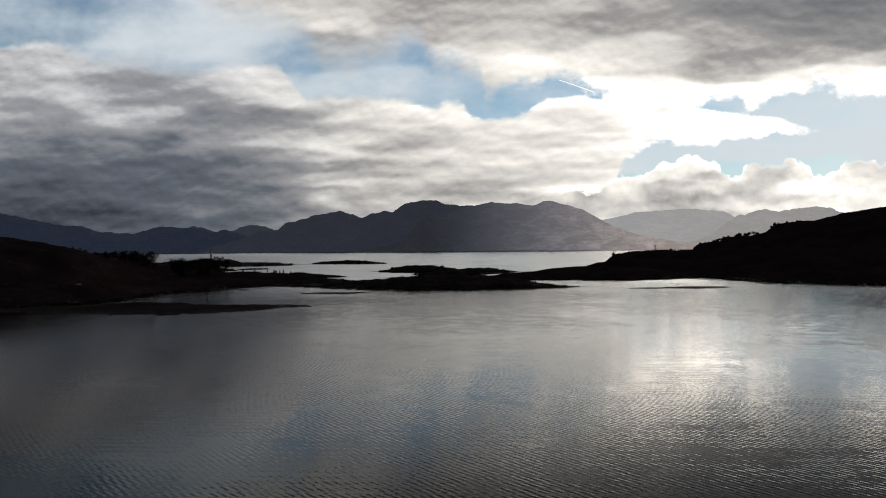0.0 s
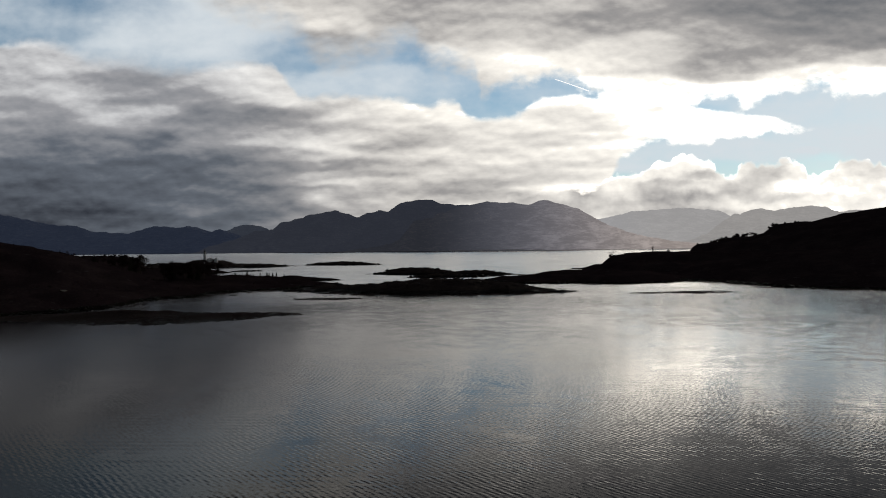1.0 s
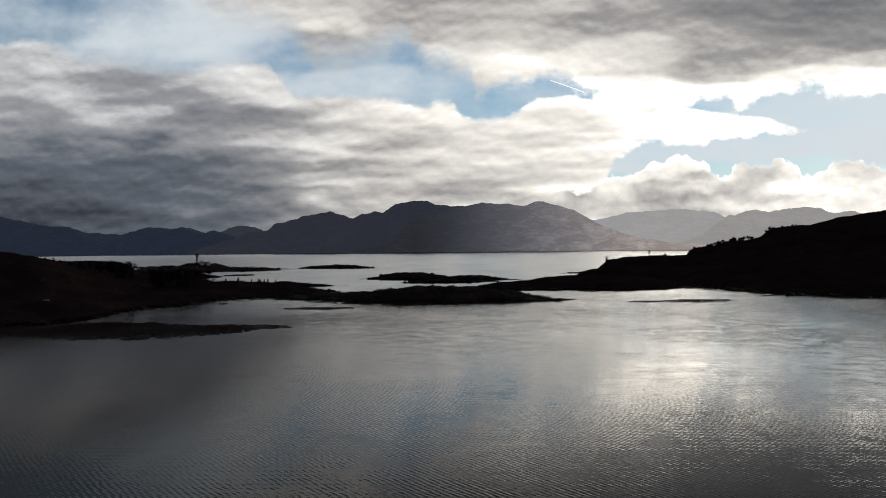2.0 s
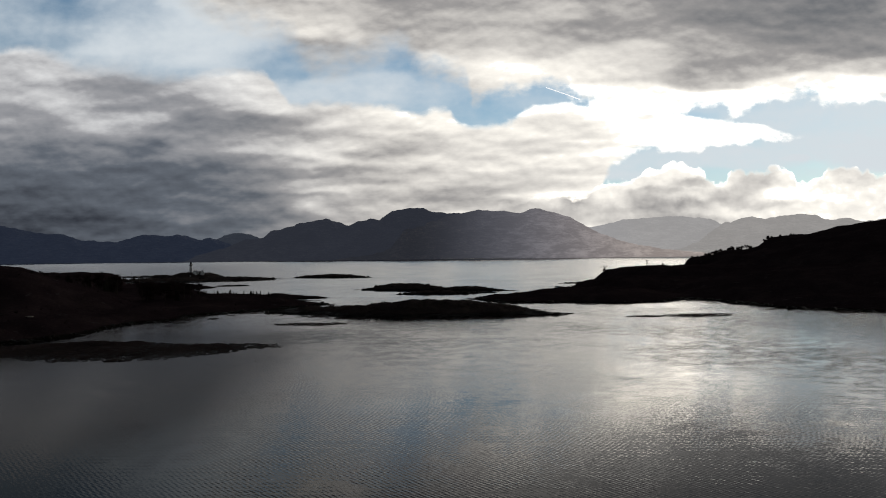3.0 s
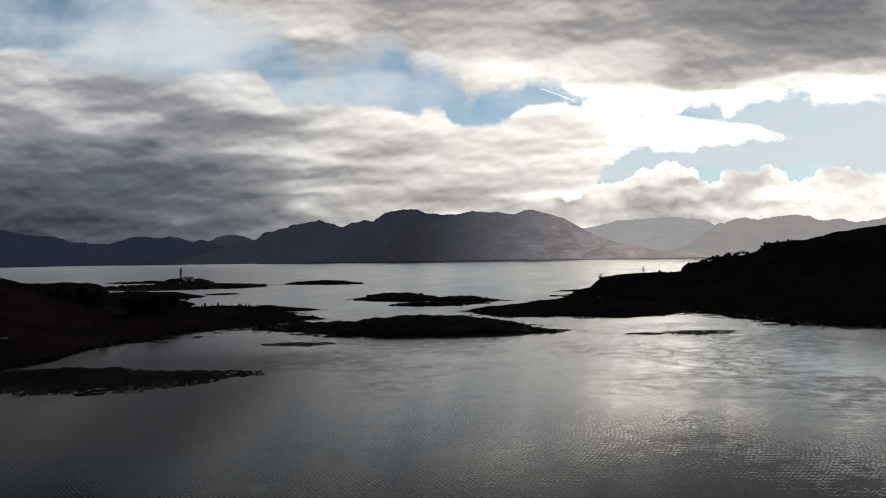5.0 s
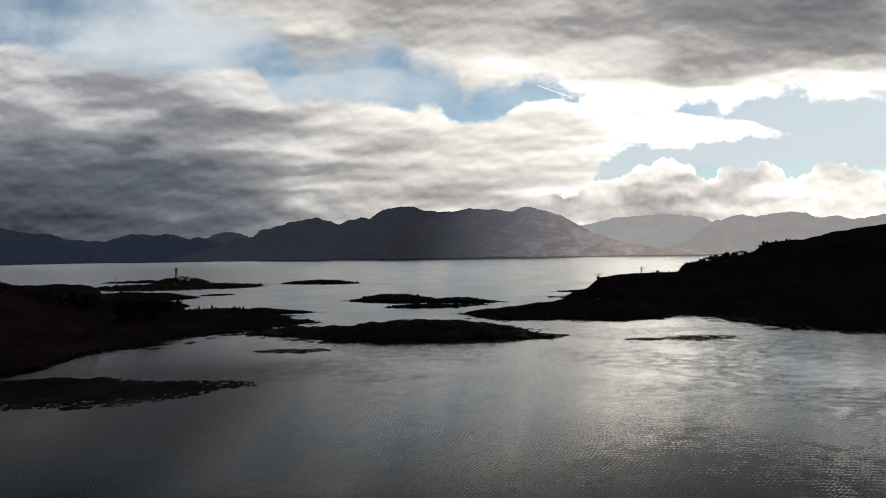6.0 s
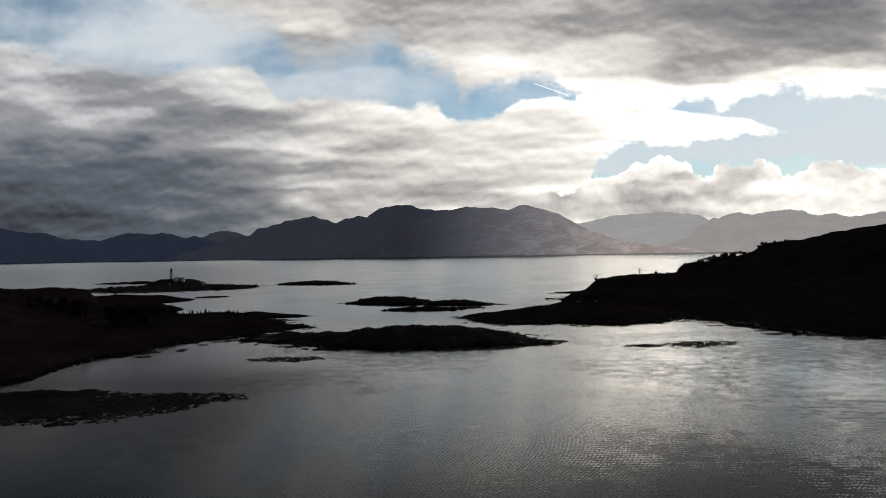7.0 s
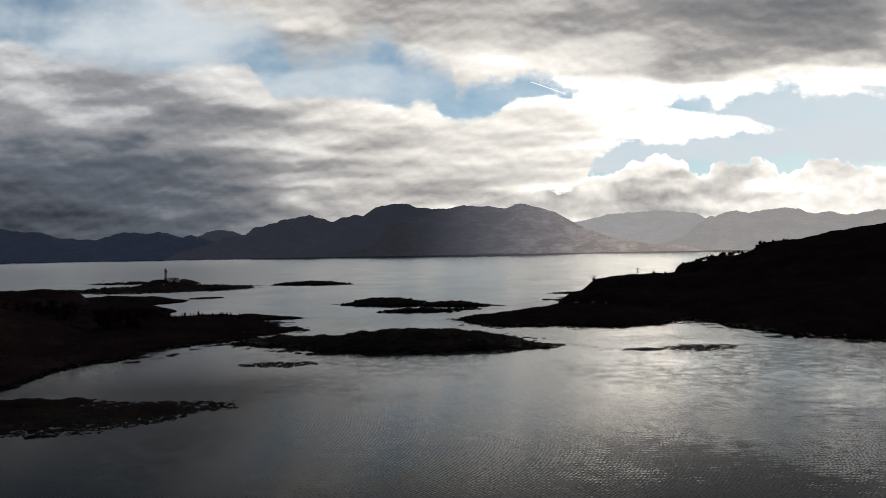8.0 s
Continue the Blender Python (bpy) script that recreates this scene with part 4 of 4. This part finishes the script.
# ---- trees ----
def leaves(bm, centre, count, spread, size, rng, droop=0.0):
    """A clump of small leaf blades round a point."""
    for _ in range(count):
        p = centre + Vector((rng.gauss(0, spread), rng.gauss(0, spread), rng.gauss(0, spread * 0.8)))
        a = Vector((rng.uniform(-1, 1), rng.uniform(-1, 1), rng.uniform(-0.6, 0.6) - droop)).normalized() * size * rng.uniform(0.6, 1.3)
        c = a.orthogonal().normalized() * size * rng.uniform(0.3, 0.6)
        bm.faces.new([bm.verts.new(q) for q in (p - a, p + c, p + a, p - c)])


def broadleaf(x, y, z, tall, seed, label, density=1.0, wide=0.42, lean=0.0, group="trees of the shore", bare=False, stem=0.85):
    rng = random.Random(seed)
    top = thing("tree", x, y, z - 0.2, label, "tree", group, rng.uniform(0, 360))
    bm = bmesh.new()
    trunk = [Vector((lean * tall * (k / 5) ** 1.6 + rng.uniform(-0.02, 0.02) * tall, rng.uniform(-0.02, 0.02) * tall, tall * stem * k / 5)) for k in range(6)]
    tube(bm, trunk, [tall * 0.028 * (1 - 0.16 * k) for k in range(6)], 7)
    part("trunk", bm, M_BARK, top)
    crown = bmesh.new()
    for k in range(9):
        start = trunk[min(4, 1 + k // 2)]
        ang = k * 2.4 + rng.uniform(-0.4, 0.4)
        reach = tall * wide * rng.uniform(0.55, 1.0) * (1.1 - 0.05 * k)
        end = start + Vector((math.cos(ang) * reach, math.sin(ang) * reach, reach * rng.uniform(0.35, 0.9)))
        mid = (start + end) / 2 + Vector((0, 0, reach * 0.12))
        bm = bmesh.new()
        tube(bm, [start, mid, end], [tall * 0.012, tall * 0.007, tall * 0.003], 5)
        for _ in range(4 if bare else 2):
            tip = end + Vector((rng.uniform(-1, 1), rng.uniform(-1, 1), rng.uniform(0.1, 1.2))) * tall * 0.12
            tube(bm, [mid.lerp(end, rng.uniform(0.3, 1)), tip], [tall * 0.004, tall * 0.002], 4)
        part("limb", bm, M_BARK, top)
        for spot in (mid.lerp(end, 0.5), end):
            leaves(crown, spot + Vector((0, 0, tall * 0.04)), int((5 if bare else 80) * density), tall * 0.075, tall * 0.032, rng)
    leaves(crown, trunk[-1], int((6 if bare else 110) * density), tall * 0.08, tall * 0.028, rng)
    part("crown", crown, M_LEAF, top, "sparse dark crown" if bare else "dark leafy crown")
    return top


def conifer(x, y, z, tall, seed, label, group):
    rng = random.Random(seed)
    top = thing("conifer", x, y, z - 0.2, label, "conifer", group, rng.uniform(0, 360))
    bm = bmesh.new()
    tube(bm, [Vector((0, 0, tall * k / 4)) for k in range(5)], [tall * 0.02 * (1 - 0.22 * k) for k in range(5)], 6)
    part("trunk", bm, M_BARK, top)
    crown = bmesh.new()
    tiers = 11
    for t in range(tiers):
        height = tall * (0.10 + 0.88 * t / tiers)
        reach = tall * 0.24 * (1 - t / tiers) ** 0.85 * rng.uniform(0.75, 1.15)
        for k in range(9):
            ang = k * 2 * math.pi / 9 + t * 0.6 + rng.uniform(-0.2, 0.2)
            for f in (0.35, 0.65, 0.95):
                p = Vector((math.cos(ang) * reach * f, math.sin(ang) * reach * f, height - reach * 0.25 * f))
                leaves(crown, p, 7, tall * 0.016, tall * 0.034, rng, 0.3)
    part("crown", crown, M_NEEDLE, top, "dark needled crown")
    return top


# the wooded edge of the headland
grove = random.Random(8)
for k in range(36):
    near = k < 23
    px = (-247 + 2.35 * k if near else -185 + 2.7 * (k - 23)) + grove.uniform(-1.2, 1.2)
    py = (478 if near else 490) + grove.uniform(-13, 13)
    crest = (22.0 if near else 17.2) + 1.3 * math.sin(k * 0.9) + grove.uniform(-1.2, 0.8)
    base = LEFT.height(px, py)
    if k % 4 == 1:
        conifer(px, py, base, max(2.5, crest - base), 100 + k, "dark young spruce on the headland", "conifers of the headland")
    else:
        broadleaf(px, py, base, max(2.5, crest - base), 100 + k, "dark bare-twigged birch on the headland", 0.8, 0.36, group="trees of the headland")
# young conifers at the back of the low ground
row = random.Random(5)
for k in range(30):
    px, py = -188 + k * 2.2 + row.uniform(-4, 4), 566 + row.uniform(-9, 7)
    base = LEFT.height(px, py)
    if base > 0.6:
        conifer(px, py, base, row.uniform(1.8, 4.6), 200 + k, "small dark self-sown spruce near the shore", "young conifers by the shore")

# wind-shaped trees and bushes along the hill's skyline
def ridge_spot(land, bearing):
    """Where ground stands highest against the sky, by bearing from the camera's last place."""
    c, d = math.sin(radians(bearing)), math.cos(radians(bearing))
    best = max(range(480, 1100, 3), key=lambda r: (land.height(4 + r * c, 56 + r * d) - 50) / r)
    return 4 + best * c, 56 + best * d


def bush(x, y, z, tall, seed, label, group):
    """A dense low bush of many stems, its leaves down to the ground."""
    rng = random.Random(seed)
    top = thing("bush", x, y, z - 0.15, label, "bush", group, rng.uniform(0, 360))
    crown = bmesh.new()
    for k in range(8):
        ang, out = k * 2.4, math.sqrt((k + 0.5) / 8)
        reach = tall * 0.62 * out * rng.uniform(0.8, 1.15)
        end = Vector((math.cos(ang) * reach, math.sin(ang) * reach, tall * (0.88 - 0.55 * out * out) * rng.uniform(0.85, 1.1)))
        bm = bmesh.new()
        tube(bm, [Vector((0, 0, 0)), end * 0.5 + Vector((0, 0, tall * 0.05)), end], [tall * 0.025, tall * 0.015, tall * 0.006], 5)
        part("stem", bm, M_BARK, top)
        for drop in (1.0, 0.72, 0.42, 0.15):
            leaves(crown, Vector((end.x, end.y, end.z * drop)), 60, tall * 0.10, tall * 0.07, rng)
    part("crown", crown, M_LEAF, top, "dense dark leaves")


THORNS = ((14.2, 2.2), (18.75, 2.0), (19.6, 1.5), (20.9, 1.6), (21.3, 1.5), (21.9, 2.2), (22.15, 3.2), (22.4, 4.4), (22.7, 4.0), (23.0, 2.8), (23.6, 2.6), (23.8, 3.6),
          (24.3, 3.8), (24.55, 4.6), (24.85, 4.4), (25.1, 2.6), (26.1, 2.0), (26.35, 2.8), (26.6, 1.6), (27.2, 1.5), (27.9, 1.8), (28.1, 1.3))
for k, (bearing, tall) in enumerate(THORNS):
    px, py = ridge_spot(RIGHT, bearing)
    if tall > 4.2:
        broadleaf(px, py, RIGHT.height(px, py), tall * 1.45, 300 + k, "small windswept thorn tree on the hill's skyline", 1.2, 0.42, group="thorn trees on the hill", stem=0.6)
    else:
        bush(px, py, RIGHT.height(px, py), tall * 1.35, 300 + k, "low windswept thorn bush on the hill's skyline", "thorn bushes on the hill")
broadleaf(187, 783, RIGHT.height(187, 783), 8.5, 350, "leaning bare tree at the foot of the headland", 2.2, 0.5, 0.25, group="", bare=True, stem=0.6)
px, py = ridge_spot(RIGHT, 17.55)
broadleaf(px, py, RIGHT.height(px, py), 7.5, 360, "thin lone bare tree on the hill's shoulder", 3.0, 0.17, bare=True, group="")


# ---- rocks, weed and rough growth ----
def stone_shape(rng, squash=0.55):
    bm = bmesh.new()
    bmesh.ops.create_icosphere(bm, subdivisions=2, radius=1)
    for v in bm.verts:
        v.co *= 1 + 0.28 * noise.noise(v.co * 1.7 + Vector((rng.uniform(0, 50), 3, 7)) * 0 + Vector((rng.random() * 0.1, 0, 0)))
        v.co.z *= squash
    verts = np.array([v.co[:] for v in bm.verts])
    faces = np.array([[v.index for v in f.verts] for f in bm.faces])
    bm.free()
    return verts, faces


def strewn(name, shapes, spots, size, mat, label, category, rng, sink=0.3, stretch=1.0):
    """Many like pieces on the ground, as one sheet of stuff."""
    verts, faces, count = [], [], 0
    for x, y, z in spots:
        v, f = shapes[rng.randrange(len(shapes))]
        s = size * rng.lognormvariate(0, 0.5)
        ang = rng.uniform(0, 6.28)
        c, d = math.cos(ang), math.sin(ang)
        sx = s * rng.uniform(0.7, 1.3) * stretch
        p = np.stack([(v[:, 0] * sx * c - v[:, 1] * s * d) + x, (v[:, 0] * sx * d + v[:, 1] * s * c) + y, v[:, 2] * s + z - sink * s * 0.5], 1)
        verts.append(p)
        faces.append(f + count)
        count += len(v)
    if verts:
        tagged(new(name, mesh_of(name, np.concatenate(verts), np.concatenate(faces), mat, False)), label, category, kind="stuff")


def tuft_shape(rng, blades=9):
    verts, faces = [], []
    for k in range(blades):
        ang, lean, high = rng.uniform(0, 6.28), rng.uniform(0.2, 0.9), rng.uniform(0.6, 1.1)
        c, d = math.cos(ang), math.sin(ang)
        i = len(verts)
        verts += [(-0.22 * d, 0.22 * c, 0), (0.22 * d, -0.22 * c, 0), (lean * c + 0.16 * d, lean * d - 0.16 * c, high * 0.7), (lean * 1.2 * c, lean * 1.2 * d, high)]
        faces += [(i, i + 1, i + 2), (i, i + 2, i + 3)]
    return np.array(verts), np.array(faces)


dice = random.Random(11)
STONES = [stone_shape(dice, q) for q in (0.5, 0.65, 0.8)]
SLABS = [stone_shape(dice, q) for q in (0.22, 0.3, 0.4)]
TUFTS = [tuft_shape(dice) for _ in range(5)]
for land, count, low, high, size in ((SPIT, 900, -0.25, 1.0, 0.55), (LONG, 500, -0.2, 1.6, 0.8), (FAR, 220, -0.2, 2.5, 1.1), (LIGHT, 700, -0.2, 3.0, 1.3),
                                     (TINY, 60, -0.2, 1.0, 0.6)):
    strewn("shore_rocks", STONES, land.spots(count, low, high, dice), size, M_ROCK, "dark weed-covered boulders along the waterline", "rocks", dice)
strewn("shore_rocks", STONES, LEFT.spots(1100, -0.25, 0.9, dice, (-220, 270, -60, 620)), 0.6, M_ROCK, "dark weed-covered boulders along the waterline", "rocks", dice)
strewn("shore_rocks", STONES, RIGHT.spots(1300, -0.25, 1.0, dice, (20, 380, 260, 860)), 0.7, M_ROCK, "dark weed-covered boulders along the waterline", "rocks", dice)
for land, count, size in ((SPIT, 130, 0.8), (LONG, 120, 0.9), (FAR, 60, 1.0), (LIGHT, 160, 1.3)):
    strewn("boulders", STONES, land.spots(count, 1.5, 12, dice), size, M_ROCK, "dark lichen-covered boulders on the ridge", "rocks", dice)
strewn("heather", TUFTS, LEFT.spots(9000, 1.2, 60, dice, (-420, 300, -60, 860)), 0.30, M_HEATHER, "rough dark heather and dead bracken", "heather", dice, 0)
strewn("heather", TUFTS, RIGHT.spots(9000, 1.2, 90, dice, (30, 380, 640, 920)), 0.33, M_HEATHER, "rough dark heather and dead bracken", "heather", dice, 0)
strewn("grass", TUFTS, SPIT.spots(3500, 1.4, 20, dice), 0.28, M_HEATHER, "coarse dark salt grass on the spit", "grass", dice, 0)
strewn("grass", TUFTS, LIGHT.spots(2200, 2.0, 20, dice), 0.5, M_HEATHER, "coarse dark grass on the islet", "grass", dice, 0)
strewn("pale_stones", STONES, RIGHT.spots(24, 0.8, 4.0, dice, (132, 560, 175, 640)), 0.45, M_STONE, "pale bare stones at the foot of the hill", "rocks", dice)


def pale_slab(x, y, z):
    """A bare flat slab of pale rock that shows in the dark slope."""
    top = thing("boulder", x, y, z, "pale bare slab of rock in the dark slope", "boulder")
    verts, faces = STONES[0]
    bm = bmesh.new()
    made = [bm.verts.new((2.1 * p[0], 0.9 * p[1], 0.9 * p[2])) for p in verts]
    for f in faces:
        bm.faces.new([made[i] for i in f])
    part("rock", bm, M_STONE, top)


pale_slab(-183, 355, LEFT.height(-183, 355) + 0.2)
# stones and wrack that lie on the tidal flat and in the shallows
strewn("wrack", SLABS, [(x, y, max(z, -0.02)) for x, y, z in FLAT.spots(5000, -0.30, 0.35, dice)], 0.28, M_WEED, "wet brown seaweed on half-sunk stones", "seaweed", dice, 0.2, 1.6)
def fringe(land, count, low, size, box=None):
    """Clumps of floating weed and half-drowned stones off a shore, thick in places and missing in others."""
    spots = [(x, y, -0.03) for x, y, z in land.spots(count, low, 0.0, dice, box) if noise.noise(Vector((x / 11, y / 7, 3.0))) + 0.6 * noise.noise(Vector((x / 3.5, y / 2.5, 8.0))) > 0.12 + 0.12 * -z]
    strewn("wrack", SLABS, spots, size, M_WEED, "wet brown seaweed afloat along the shore", "seaweed", dice, 0.2, 1.8)


fringe(SPIT, 7000, -3.2, 0.55)
fringe(SPIT, 1500, -3.6, 0.6, (40, 385, 85, 425))
fringe(LONG, 1800, -2.6, 0.7)
fringe(LEFT, 4000, -2.0, 0.55, (-150, 380, -55, 600))
fringe(RIGHT, 5000, -2.2, 0.6, (20, 390, 230, 620))
fringe(RIGHT, 1600, -2.6, 0.9, (110, 690, 200, 800))
fringe(LIGHT, 900, -1.5, 1.1)
for bed in ALL_BEDS:
    strewn("wrack", SLABS, [(x, y, max(z, -0.02)) for x, y, z in bed.spots(520, -0.35, 0.4, dice)], 0.28, M_WEED, "wet brown seaweed on half-sunk stones", "seaweed", dice, 0.2, 1.6)


# ---- far details ----
def far_beach():
    bm = bmesh.new()
    for x, y, half, deep in ((120, 4322, 60, 5), (270, 4318, 75, 6), (440, 4316, 90, 6), (600, 4320, 50, 4)):
        low = [bm.verts.new((x + half * math.cos(k * math.pi / 8), y + 10 * math.sin(k * math.pi / 8), 0.3 + deep * (0.5 + 0.5 * math.sin(k * math.pi / 8)))) for k in range(16)]
        bm.faces.new(low)
    data = bpy.data.meshes.new("beach")
    bm.to_mesh(data)
    bm.free()
    data.materials.append(M_SAND)
    tagged(new("beach", data), "pale shingle beach under the far mountain", "beach", kind="structure")


far_beach()


def contrail():
    bm = bmesh.new()
    points = [Vector((798 + 230 * f, 4800, 1150 - 78 * f - 5 * f * f)) for f in [k / 14 for k in range(15)]]
    tube(bm, points, [2.2 + 0.9 * k / 14 for k in range(15)], 8)
    made, n, inputs = material("vapour")
    n.put(inputs["Base Color"], (0.9, 0.9, 0.9, 1))
    # emission instead of sunlight makes the vapour white
    n.put(inputs["Emission Color"], (1, 1, 1, 1))
    n.put(inputs["Emission Strength"], 1.0)
    data = bpy.data.meshes.new("contrail")
    bm.to_mesh(data)
    bm.free()
    data.materials.append(made)
    tagged(new("contrail", data), "thin white aircraft vapour trail high in the sky", "contrail", kind="structure")


contrail()
